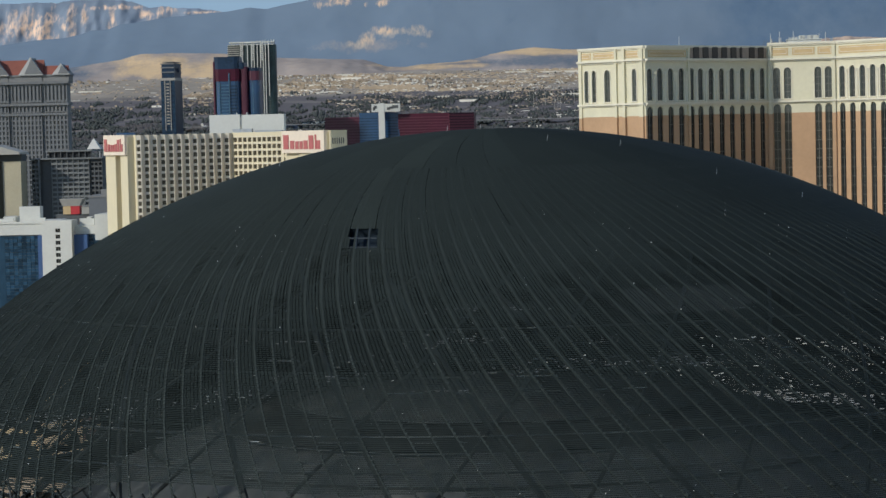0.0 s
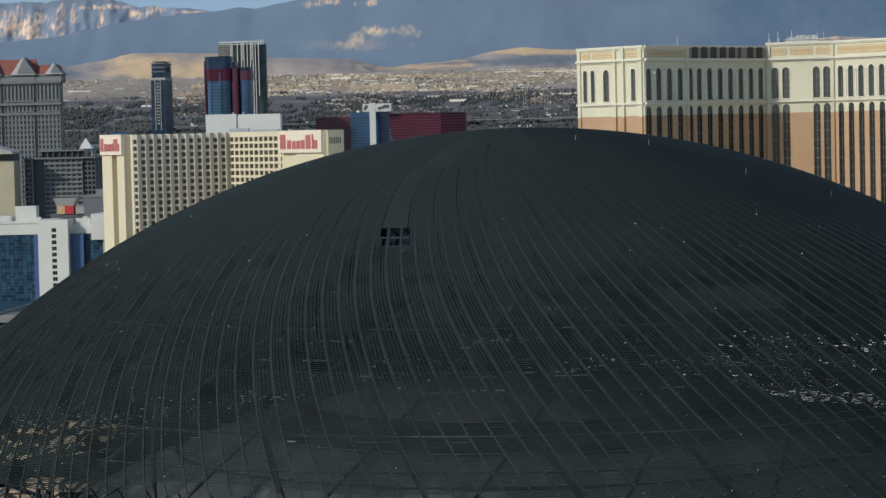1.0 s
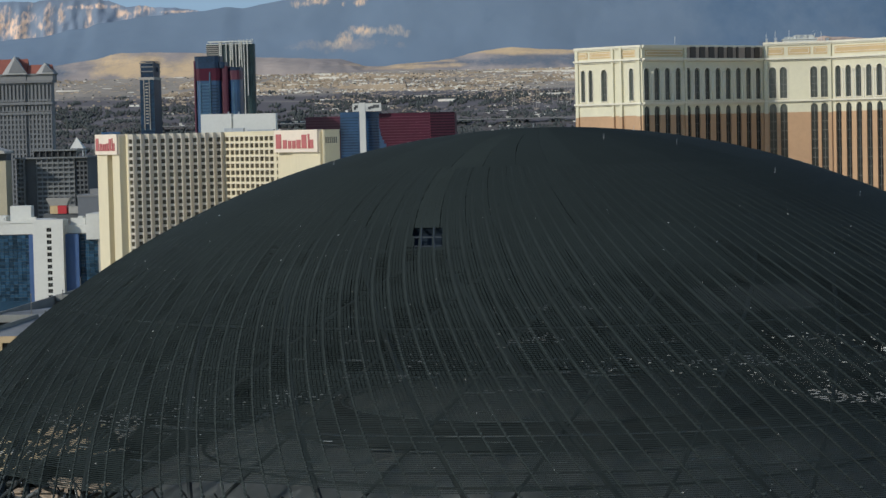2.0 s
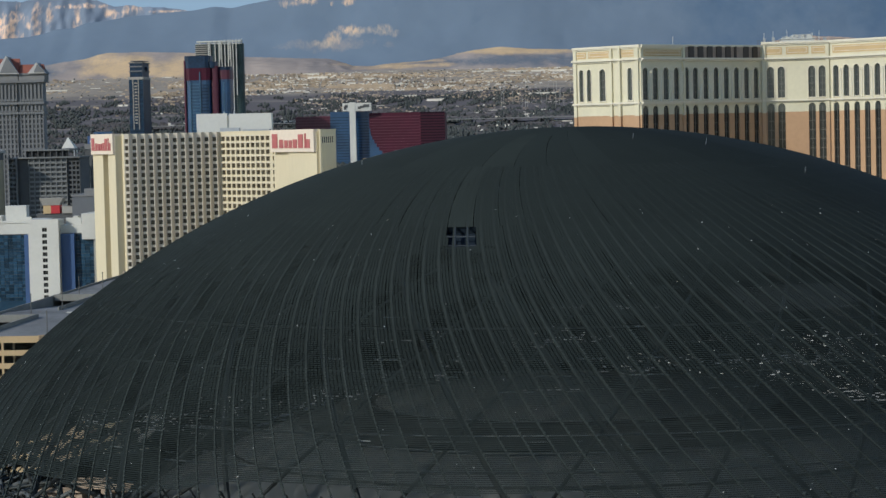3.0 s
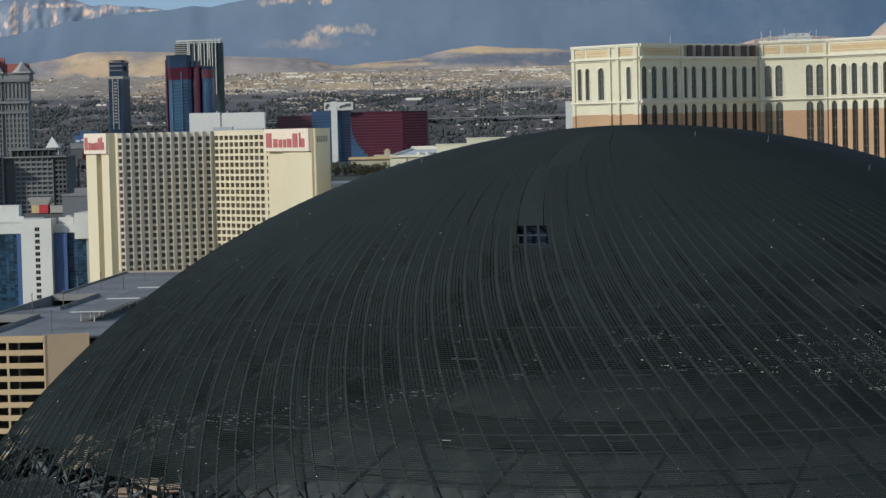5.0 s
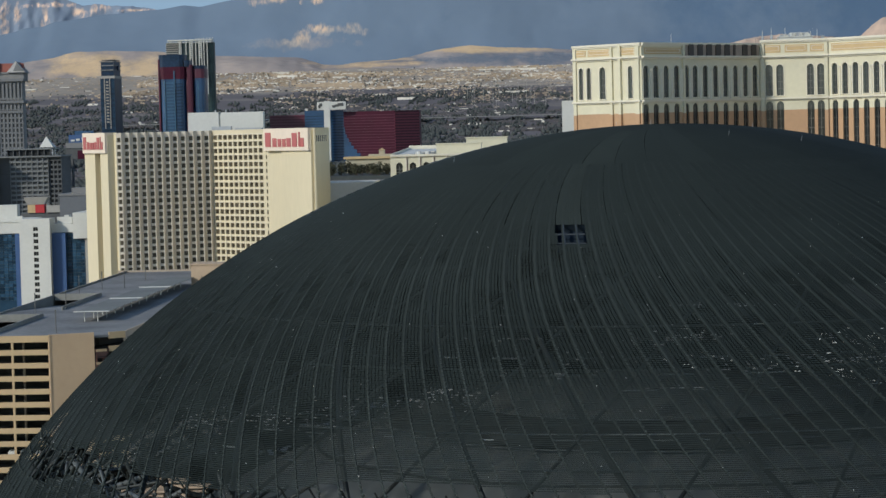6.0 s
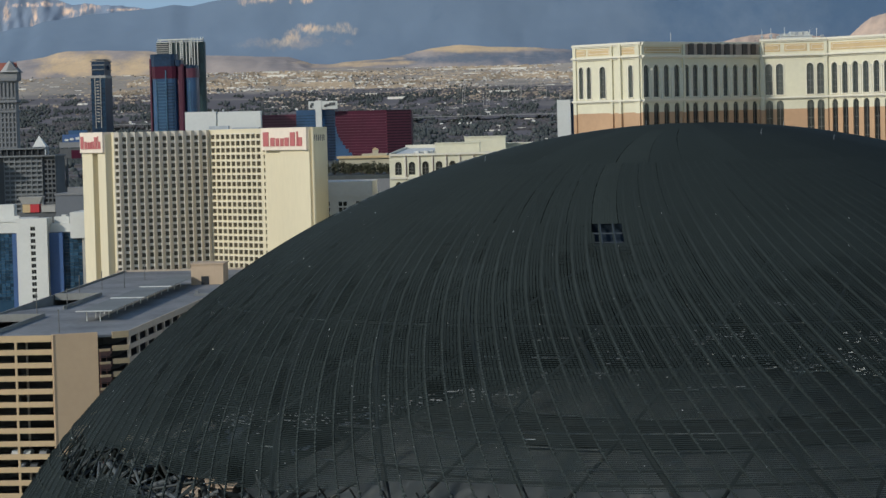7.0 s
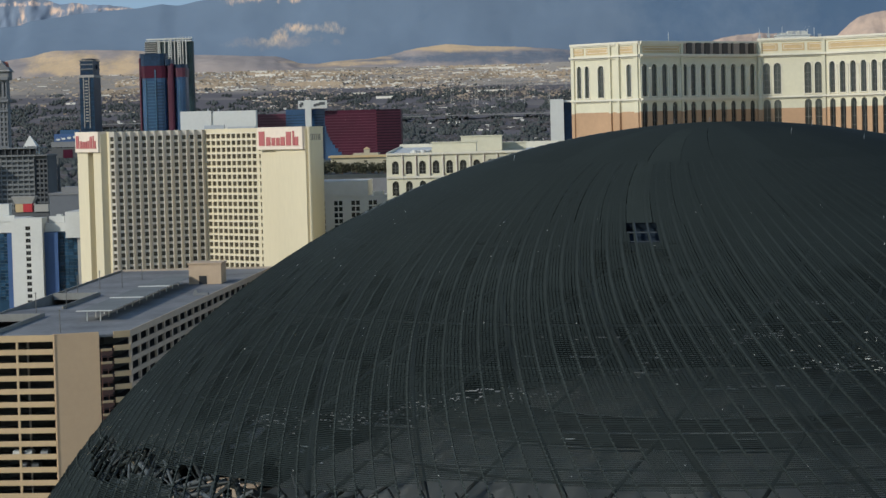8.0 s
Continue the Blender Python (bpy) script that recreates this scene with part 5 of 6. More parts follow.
def build_car(x, y, z, turn, paint):
    c = Mesh()
    side = [(-2.2, 0.35), (2.2, 0.35), (2.25, 0.8), (1.3, 0.95), (0.7, 1.45), (-1.2, 1.45), (-1.9, 0.95), (-2.25, 0.85)]
    k = len(c.v)
    c.v += [(px, -0.88, pz) for px, pz in side] + [(px, 0.88, pz) for px, pz in side]
    n = len(side)
    c.f += [tuple(range(k, k + n)), tuple(reversed(range(k + n, k + 2 * n)))] + [(k + i, k + n + i, k + n + (i + 1) % n, k + (i + 1) % n) for i in range(n)]
    c.s += [0] * (n + 2)
    ob = thing("parked_car", (x, y, z), "parked car on an open garage deck", "car")
    m = pose(x, y, z, 0, 0, turn)
    placed("body", c.data("car_body", paint), ob, m)
    w = Mesh()
    for i in range(10):
        a, b = 2 * math.pi * i / 10, 2 * math.pi * (i + 1) / 10
        w.poly([(0.33 * math.cos(a), -0.1, 0.33 * math.sin(a)), (0.33 * math.cos(b), -0.1, 0.33 * math.sin(b)), (0.33 * math.cos(b), 0.1, 0.33 * math.sin(b)), (0.33 * math.cos(a), 0.1, 0.33 * math.sin(a))])
    w.poly([(0.33 * math.cos(2 * math.pi * i / 10), -0.1, 0.33 * math.sin(2 * math.pi * i / 10)) for i in range(10)])
    data = w.data("wheel", ASPHALT)
    for wx in (-1.35, 1.35):
        for wy in (-0.85, 0.85):
            placed("wheel", data, ob, m @ Matrix.Translation((wx, wy, 0.33)))


DECK = lambda k: 62.6 - 0.9 - 3.25 * k + 0.35
for cx, k, paint in ((-150.6, 9, WHITE), (-147.6, 9, WHITE), (-143.6, 9, STEEL), (-149.0, 10, STEEL), (-146.0, 10, DARK_CONC)):
    build_car(cx, 365.6, DECK(k), 88, paint)


# Base colour raised to make up for the slab hotel's shadow on the annex.
CONCRETE = mat("light_grey_concrete", (0.70, 0.68, 0.62), 0.85, 0.12, 0.06, 0.7)


# ---- blue and white tower ----
def build_blue_white():
    t = thing("blue_white_hotel", (-235, 765, 28), "white hotel block with cobalt panels and blue glass", "hotel")
    m = Mesh()
    m.box(-280, -210, 758.2, 795, 28, 72.6)
    part("core", m, STONE_GREY, t)
    m = Mesh()
    m.box(-280, -237.2, 757, 795, 72.6, 77.8)
    m.box(-225, -209.4, 757.5, 795, 72.6, 76.0)
    m.box(-215.6, -209.4, 755, 790, 70, 80.6)
    m.box(-280, -237.2, 756.6, 757, 77.2, 78.2)
    part("roof_block", m, WHITE, t)
    facade(t, (-237.2, 752.0), (-224.6, 752.0), 28, 78.6, [(6.7, 1.0, [(73.6 - 2.52 * k, 75.2 - 2.52 * k, False, 2, 1) for k in range(17)])], WHITE, 0.4, name="fin_wall")
    m = Mesh()
    m.box(-237.1, -224.6, 752.45, 762, 28, 78.5)
    part("fin_core", m, WHITE, t)
    for x0, x1, mt, nm in ((-224.6, -219.0, BLUE_WALL, "blue_panel"), (-239.9, -237.1, BLUE_WALL, "blue_panel")):
        m = Mesh()
        m.box(x0, x1, 755.5, 758, 28, 72.4)
        part(nm, m, mt, t)
    for x0, x1 in ((-254.4, -239.9), (-219.0, -211.0)):
        n = int((x1 - x0) / 1.75)
        for i in range(n):
            for k in range(20):
                m = Mesh()
                w = (x1 - x0) / n
                z = 72.2 - 1.36 * (k + 1)
                m.box(x0 + w * i + 0.06, x0 + w * (i + 1) - 0.06, 757.6, 758.1, z + 0.05, z + 1.31)
                part("glass_panel", m, BLUE_GLASS, t)
    m = Mesh()
    m.box(-280, -254.4, 757.7, 758.1, 28, 72.2)
    m.box(-254.4, -239.9, 757.7, 758.1, 28, 45)
    part("lower_glazing", m, BLUE_GLASS, t)
    m = Mesh()
    m.box(-211.0, -209.4, 756, 790, 28, 70)
    part("end_wall", m, STONE_PALE, t)
    for b in ((-249.2, -240.4, 763, 768, 77.4, 84.2), (-256, -251, 763, 770, 77.8, 80.2), (-222, -216, 770, 776, 76, 78.2), (-223.6, -217.4, 762, 763, 76, 78.8), (-221, -219, 764, 768, 76, 79.4), (-243.6, -237.4, 759, 760, 78.2, 79.6), (-262, -251, 760, 761, 78.2, 79.4)):
        m = Mesh()
        m.box(*b)
        part("roof_plant", m, WHITE, t)


build_blue_white()


def pier_grid(t, a, b, z0, z1, n, floors, wall_mat, glass, pier=0.35, band=0.4, depth=0.7):
    """A facade of piers and floor bands in front of dark glazing."""
    a_, b_ = Vector(a), Vector(b)
    length = (b_ - a_).length
    m = Mesh()
    m.slab(a, b, -1.2, -depth, z0, z1)
    part("glazing", m, glass, t)
    w = length / n
    for i in range(n + 1):
        m = Mesh()
        m.slab(along(a, b, max(0, i * w - w * pier / 2)), along(a, b, min(length, i * w + w * pier / 2)), -depth, 0.0, z0, z1)
        part("pier", m, wall_mat, t)
    h = (z1 - z0) / floors
    for k in range(floors + 1):
        z = z0 + k * h
        m = Mesh()
        m.slab(a, b, -depth, -0.12, max(z0, z - h * band / 2), min(z1, z + h * band / 2))
        part("floor_band", m, wall_mat, t)


# ---- grey-stone tower with red gabled roofs, and the dark block before it ----
def build_gabled_tower():
    t = thing("gabled_tower_hotel", (-415, 1430, 54), "grey stone hotel tower with red roofs and pale gables", "hotel")
    m = Mesh()
    m.box(-478, -385.5, 1411.5, 1422, 54, 151.5)
    part("core", m, STONE_GREY, t)
    for x0, x1, n in ((-478, -449, 10), (-447, -426, 8), (-424, -403, 8), (-401, -385, 6)):
        pier_grid(t, (x0, 1410), (x1, 1410), 54, 128.5, n, 22, TOWER_SHADE, DARK_CONC, 0.45, 0.34)
        pier_grid(t, (x0, 1410), (x1, 1410), 130.5, 135.0, n, 1, TOWER_SHADE, DARK_CONC, 0.5, 0.3)
        pier_grid(t, (x0, 1410), (x1, 1410), 137.5, 150.0, n, 1, TOWER_SHADE, DARK_CONC, 0.5, 0.22)
    for z, out, hh in ((128.5, 0.8, 1.6), (135.2, 1.4, 1.8), (150.0, 1.8, 1.8)):
        m = Mesh()
        m.box(-478 - out, -385.4 + out, 1410 - out, 1422, z, z + hh)
        part("cornice", m, TOWER_SHADE, t)
    for x0, x1, zt in ((-443.0, -425.0, 168.4), (-417.0, -401.2, 168.4), (-393.6, -382.6, 163.6)):
        xm = (x0 + x1) / 2
        m = Mesh()
        m.box(x0 + 0.6, x1 - 0.6, 1408.6, 1421, 151.8, 156.2)
        part("attic", m, STONE_GREY, t)
        for name, y0, y1, mt, k in (("gable", 1406.5, 1408.5, GABLE_LIT, 0.0), ("roof", 1408.5, 1421, STONE_GREY, 0.5)):
            m = Mesh()
            foot = [(x0 - 0.8, 156.0 - k), (x1 + 0.8, 156.0 - k), (xm, zt - k)]
            m.v += [(x, y0, z) for x, z in foot] + [(x, y1, z) for x, z in foot]
            m.f += [(0, 1, 2), (5, 4, 3), (0, 3, 4, 1), (1, 4, 5, 2), (2, 5, 3, 0)]
            m.s += [0] * 5
            part(name, m, mt, t)
        # Sun and shade by colour: a grey plate leaves the sunny raking edge white
        m = Mesh()
        m.v += [(x0 + 3.6, 1406.2, 156.8), (x1 + 0.6, 1406.2, 156.8), (xm + 0.7, 1406.2, zt - 1.2)]
        m.f.append((0, 1, 2)), m.s.append(0)
        part("pediment", m, TOWER_SHADE, t)
    for x0, x1, ridge in ((-478, -401.4, 166.6), (-401.2, -384.6, 162.4)):
        m = Mesh()
        m.v += [(x0, 1409.5, 156.4), (x1, 1409.5, 156.4), (x1, 1415, ridge), (x0, 1415, ridge), (x1, 1421, 156.4), (x0, 1421, 156.4)]
        m.f += [(0, 1, 2, 3), (3, 2, 4, 5), (1, 4, 2), (0, 3, 5)]
        m.s += [0] * 4
        part("main_roof", m, ROOF_RED, t)
        m = Mesh()
        m.box(x0, x1, 1409.0, 1421, 151.8, 155.2)
        m.box(x0, x1, 1408.2, 1421, 155.2, 156.3)
        part("attic_wall", m, STONE_GREY, t)


build_gabled_tower()


def build_dark_block():
    t = thing("dark_hotel_block", (-358, 1262, 50), "dark grey balconied hotel block with open roof frame", "hotel")
    m = Mesh()
    m.box(-366.5, -327, 1256.5, 1285, 50, 100)
    part("core", m, DARK_CONC, t)
    pier_grid(t, (-358.5, 1254), (-334.5, 1254), 50, 99.5, 7, 17, BALCONY, DARK_CONC, 0.16, 0.42, 1.6)
    pier_grid(t, (-334, 1255), (-326.5, 1255), 50, 97.5, 3, 16, DARK_CONC, DECK_DARK, 0.3, 0.4, 1.0)
    pier_grid(t, (-372.0, 1258), (-366.0, 1252), 50, 99.5, 2, 17, BALCONY, DARK_CONC, 0.2, 0.45, 1.2)
    pier_grid(t, (-360, 1254), (-333, 1254), 100, 104.3, 7, 1, DARK_CONC, DECK_DARK, 0.14, 0.2, 1.5)
    m = Mesh()
    m.box(-372, -326, 1253, 1285, 99.4, 100.2)
    m.box(-362, -332.5, 1253.4, 1285, 104.0, 104.8)
    part("roof_slab", m, BALCONY, t)


build_dark_block()


def build_temple_block():
    t = thing("temple_front_building", (-386, 1240, 50), "cream building with a temple gable and dark glazing", "building")
    m = Mesh()
    m.box(-384, -373, 1236, 1250, 50, 99)
    m.box(-402, -388, 1232, 1250, 50, 103)
    part("wall", m, DULL_CREAM, t)
    m = Mesh()
    m.box(-388, -373, 1238, 1250, 99, 103.4)
    part("glazing", m, DARK_CONC, t)
    m = Mesh()
    m.box(-404, -372, 1230, 1252, 103.2, 104.6)
    part("cornice", m, STONE_PALE, t)
    m = Mesh()
    m.v += [(-404, 1230, 104.6), (-372, 1230, 104.6), (-388, 1230, 109.4), (-404, 1252, 104.6), (-372, 1252, 104.6), (-388, 1252, 109.4)]
    m.f += [(0, 1, 2), (5, 4, 3), (0, 3, 4, 1), (1, 4, 5, 2), (2, 5, 3, 0)]
    m.s += [0] * 5
    part("gable", m, STONE_PALE, t)


build_temple_block()


def simple_block(name, label, cat, boxes, material):
    x0, x1, y0, y1, z0, z1 = boxes[0]
    t = thing(name, ((x0 + x1) / 2, (y0 + y1) / 2, z0), label, cat)
    for i, (a, b, c, d, e, f) in enumerate(boxes):
        m = Mesh()
        m.box(a, b, c, d, e, f)
        part("wall" if i == 0 else "roof_box", m, material if not isinstance(material, list) else material[i], t)
    return t


# ---- low buildings between the hotels ----
def build_grey_annex():
    t = thing("grey_annex", (-98, 775, 34), "plain grey annex with paired square windows", "building")
    facade(t, (-120, 764), (-84, 764), 34, 84, [(8.7 + 7.1 * i + e, 0.75, [(80.3 - 2.47 * k, 82.1 - 2.47 * k, False, 1, 1) for k in range(17)]) for i in range(4) for e in (-0.95, 0.95)], CONCRETE, 0.4)
    m = Mesh()
    m.box(-120, -84, 764.5, 800, 34, 83.9)
    m.box(-120, -91.8, 763.6, 790, 84, 90.3)
    part("core", m, CONCRETE, t)
    m = Mesh()
    m.box(-90, -86, 768, 775, 83.9, 85.6)
    part("roof_plant", m, WHITE, t)


build_grey_annex()


def build_arcade_building():
    a, b = (-75.6, 641.0), (-4.0, 641.0)
    t = thing("arcaded_building", (-50, 680, 24), "cream building with rows of arched windows and flat roof", "building")
    foot = [a, b, (-4.0, 900), (-86.8, 900)]
    cols = []
    for i in range(14):
        cols.append((3.2 + 4.88 * i, 1.2, [(94.9, 99.6, True, 2, 3), (87.2, 92.4, True, 2, 3), (80.0, 85.2, True, 2, 3), (72.0, 77.2, True, 2, 3)]))
    facade(t, a, b, 24, 102.4, cols, CREAM, 0.5)
    m = Mesh()
    m.prism(inset(foot, 0.7), 24, 102.0, 0, 1)
    part("core", m, (CREAM, WHITE), t)
    m = Mesh()
    m.slab(a, b, 0.0, 0.7, 101.7, 102.5)
    m.slab(a, b, 0.0, 0.6, 93.4, 94.2)
    m.slab((-86.8, 900), a, -0.6, 0.0, 101.0, 102.7)
    m.slab((-4, 900), (-86.8, 900), -0.6, 0.0, 101.0, 103.6)
    m.box(-62, -4, 770, 770.6, 101.8, 103.4)
    part("cornice", m, CREAM_TRIM, t)
    for i in range(13):
        m = Mesh()
        s = 5.64 + 4.88 * i
        m.slab(along(a, b, s - 0.25), along(a, b, s + 0.25), 0.0, 0.3, 94.2, 101.7)
        part("pilaster", m, CREAM_TRIM, t)
        # Thin dark strip to the right of each pilaster, with a short foot.
        m = Mesh()
        m.slab(along(a, b, s + 0.3), along(a, b, s + 0.5), 0.0, 0.28, 93.0, 101.6)
        m.slab(along(a, b, s + 0.3), along(a, b, s + 0.5), 0.28, 0.7, 94.2, 95.2)
        part("dark_strip", m, STAIR_RED, t)
    for x0, x1, y0, y1, z1 in ((-60.5, -44.0, 668, 676, 105.6), (-50.5, -35.0, 692, 702, 107.5), (-46, -26, 704, 706, 104.6)):
        m = Mesh()
        m.box(x0, x1, y0, y1, 101.8, z1)
        m.box(x0 - 0.3, x1 + 0.3, y0 - 0.3, y1 + 0.3, z1, z1 + 0.35)
        part("roof_house", m, CREAM, t)
    for x, y, r in ((-66.5, 662, 0.9), (-63.5, 664, 1.1), (-61.5, 668, 0.8), (-40, 705, 0.7), (-31.5, 708, 0.7)):
        m = Mesh()
        m.tube([(x, y, 101.8), (x, y, 103.2)], r, 8)
        m.box(x - 1.6, x + 1.6, y + 1.6, y + 3.4, 101.8, 103.0)
        part("roof_unit", m, WHITE, t)


build_arcade_building()

white_slab = simple_block("white_slab_hotel", "white slab hotel with dark glazed side", "hotel",
                          [(-16.6, -9.2, 1112, 1160, 44, 124.6), (-9.2, 40, 1116, 1160, 44, 122.8), (-9.2, 40, 1114, 1160, 122.8, 124.0)], [WHITE, NAVY_GLASS, WHITE])
kiosk = thing("rooftop_kiosk", (-297, 1060, 40), "small grey rooftop kiosk with red and yellow panels", "kiosk")
m = Mesh()
m.box(-307, -285, 1057, 1066, 40, 71.4)
part("base", m, DARK_CONC, kiosk)
m = Mesh()
m.v += [(-303.2, 1056, 75.8), (-294.0, 1056, 75.8), (-294.0, 1062, 75.8), (-303.2, 1062, 75.8), (-304.8, 1054.6, 79.8), (-291.8, 1054.6, 79.8), (-291.8, 1063, 79.8), (-304.8, 1063, 79.8)]
m.f += [(0, 1, 5, 4), (1, 2, 6, 5), (2, 3, 7, 6), (3, 0, 4, 7), (4, 5, 6, 7), (3, 2, 1, 0)]
m.s += [0] * 6
part("flared_roof", m, STONE_PALE, kiosk)
for name, x0, x1, mt in (("yellow_panel", -303.0, -298.9, TAN_PANEL), ("red_panel", -298.9, -294.0, KIOSK_RED)):
    m = Mesh()
    m.box(x0, x1, 1056.2, 1062, 71.4, 75.8)
    part(name, m, mt, kiosk)
m = Mesh()
m.box(-292.8, -285.3, 1056, 1061, 71.4, 75.0)
m.box(-293.0, -285.1, 1055.8, 1061.2, 75.0, 75.3)
part("plant_box", m, STONE_PALE, kiosk)


# ---- far towers ----
def glass_tower(name, label, x0, x1, y, z0, z1, floors, bays, glass, band, depth=40, crown=None):
    t = thing(name, ((x0 + x1) / 2, y + depth / 2, z0), label, "tower")
    m = Mesh()
    m.box(x0, x1, y + 0.8, y + depth, z0, z1)
    part("glass_body", m, glass, t)
    h = (z1 - z0) / floors
    for k in range(1, floors):
        m = Mesh()
        m.box(x0, x1, y + 0.2, y + 0.9, z0 + k * h - h * 0.14, z0 + k * h + h * 0.14)
        part("floor_band", m, band, t)
    return t


tower = glass_tower("blue_tower", "slim dark blue glass tower with banded crown", -644.0, -624.9, 3000, 84, 188, 34, 6, NAVY_GLASS, BLUE_GLASS, depth=52)
m = Mesh()
m.box(-642.5, -625.5, 3001, 3048, 188, 210)
part("crown", m, NAVY_GLASS, tower)
for x0, x1, z, h in ((-644.6, -624.0, 187.0, 3.4), (-643.4, -624.8, 197.5, 1.4), (-643.4, -624.8, 203.5, 1.6), (-644.0, -624.4, 208.6, 1.3), (-641.5, -626, 211.2, 1.0)):
    m = Mesh()
    m.box(x0, x1, 2999.6, 3050, z, z + h)
    part("crown_band", m, STONE_GREY if h < 3 else STONE_PALE, tower)
m = Mesh()
m.box(-624.6, -622.8, 3020, 3030, 198, 204)
part("crown_fin", m, NAVY_GLASS, tower)
for x in (-638.4, -631.2):
    m = Mesh()
    m.box(x - 0.5, x + 0.5, 2999.2, 3000.3, 120, 187)
    part("white_pier", m, STONE_PALE, tower)
for k in range(14):
    m = Mesh()
    m.box(-636.5, -633, 2999.4, 3000.4, 128 + 4.1 * k, 129.7 + 4.1 * k)
    part("white_band", m, STONE_PALE, tower)

tower = glass_tower("green_glass_tower", "tall green glass tower with white vertical fins", -609.5, -548, 3330, 100, 244, 40, 10, TEAL_GLASS, DARK_CONC, depth=16)
# rounded end of the tower
m = Mesh()
m.prism([(-548, 3331)] + [(-548 + 8.6 * math.sin(a), 3339 - 8.2 * math.cos(a)) for a in (0.2, 0.5, 0.8, 1.1, 1.4, 1.57)] + [(-539.4, 3346), (-548, 3346)], 100, 244)
part("rounded_end", m, TEAL_GLASS, tower)
for x in (-590.0, -587.2, -580.0, -574.2, -570.4, -565.6, -560.8, -557.0, -553.6, -548.8, -544.8, -541.6):
    m = Mesh()
    y = 3328 + max(0.0, x + 549) * 0.9
    m.box(x - 0.5, x + 0.5, y, y + 3, 168 if x > -550 else 130, 248.5 + 0.05 * (x + 590))
    part("fin", m, WHITE, tower)
for x0, x1 in ((-590.0, -587.2), (-574.2, -570.4), (-560.8, -557.0)):
    for k in range(9):
        m = Mesh()
        m.box(x0, x1, 3327.4, 3329, 221 + 2.9 * k, 222.4 + 2.9 * k)
        part("balcony", m, WHITE, tower)
for k in range(7):
    m = Mesh()
    m.box(-610, -591.5, 3328.6, 3331, 222 + 3.1 * k, 223.2 + 3.1 * k)
    part("terrace_band", m, STONE_PALE, tower)
m = Mesh()
m.prism([(-609, 3328), (-541, 3328), (-541, 3345), (-609, 3345)], 243.6, 244.6)
m.prism([(-607, 3327), (-568, 3326), (-541, 3330), (-541, 3345), (-607, 3345)], 246.6, 248.4)
part("crown", m, WHITE, tower)
for x in (-604, -592, -578, -564, -550):
    m = Mesh()
    m.tube([(x, 3334, 244.4), (x, 3334, 246.8)], 0.7, 6)
    part("crown_post", m, WHITE, tower)

tower = thing("red_and_blue_tower", (-412, 2280, 74), "red and blue striped glass hotel tower", "tower")
for name, x0, x1, y, z0, z1, mt in (("blue_wing", -436.6, -410.5, 2260, 74, 167.5, WING_BLUE), ("red_band", -437.4, -409.8, 2259.4, 167.5, 180, WING_RED), ("dark_crown", -438.0, -411.0, 2260, 180, 192.6, NAVY_GLASS),
                                    ("crown_step", -412.0, -406.0, 2262, 180, 186.5, NAVY_GLASS), ("middle_wing", -410.5, -403.0, 2263, 74, 182, WING_DARK), ("right_wing", -403.0, -391.0, 2266, 74, 168, WING_BLUE),
                                    ("right_cap", -403.6, -390.4, 2265.5, 168, 177.5, WING_DARK), ("right_crown", -404.5, -391.4, 2266, 177.5, 181, NAVY_GLASS), ("edge_stripe", -438.4, -436.4, 2261, 74, 188, WING_DARK)):
    m = Mesh()
    c = min(5.0, (x1 - x0) * 0.3)
    m.prism([(x0, y + c), (x0 + c * 0.3, y + c * 0.3), (x0 + c, y), (x1 - c, y), (x1 - c * 0.3, y + c * 0.3), (x1, y + c), (x1, y + 20), (x0, y + 20)], z0, z1)
    part(name, m, mt, tower)
for k in range(27):
    m = Mesh()
    m.box(-430.5, -422.5, 2259.2, 2260.1, 77 + 3.3 * k, 78.3 + 3.3 * k)
    part("floor_band", m, WING_PALE, tower)
    m = Mesh()
    m.box(-420.5, -413, 2259.3, 2260.1, 76 + 3.3 * k, 77.2 + 3.3 * k)
    part("floor_band", m, NAVY_GLASS, tower)
for x, z1 in ((-421.4, 176), (-431.5, 166), (-398, 165)):
    m = Mesh()
    m.box(x - 0.5, x + 0.5, 2258.6 + (7 if x > -400 else 0), 2260 + (7 if x > -400 else 0), 74, z1)
    part("pale_stripe", m, WING_PALE, tower)

block = thing("red_and_blue_slab", (-255, 2370, 74), "long low red and blue glass hotel slab", "hotel")
for name, foot, z0, z1, mt in (("dark_wing", [(-336, 2356), (-298, 2352), (-298, 2380), (-336, 2384)], 74, 128, WING_DARK),
                               ("blue_wing", [(-298, 2350), (-256, 2346), (-256, 2378), (-298, 2380)], 74, 132, WING_BLUE),
                               ("red_wing", [(-256, 2346), (-201, 2338), (-176.5, 2362), (-176.5, 2390), (-256, 2384)], 74, 130, WING_RED)):
    m = Mesh()
    m.prism(foot, z0, z1)
    part(name, m, mt, block)
for k in range(18):
    for name, a, b, mt in (("floor_band", (-298, 2350), (-256, 2346), NAVY_GLASS), ("floor_band", (-256, 2346), (-201, 2338), WING_DARK), ("floor_band", (-336, 2356), (-298, 2352), WING_RED)):
        m = Mesh()
        m.slab(a, b, 0.0, 0.4, 75.5 + 2.95 * k, 76.2 + 2.95 * k)
        part(name, m, mt, block)
for k in range(18):
    m = Mesh()
    m.slab((-201, 2338), (-176.5, 2362), 0.0, 0.4, 76.2 + 2.95 * k, 78.1 + 2.95 * k)
    part("spandrel", m, LIFTED_RED, block, "red spandrel panel lightened against the shade")
m = Mesh()
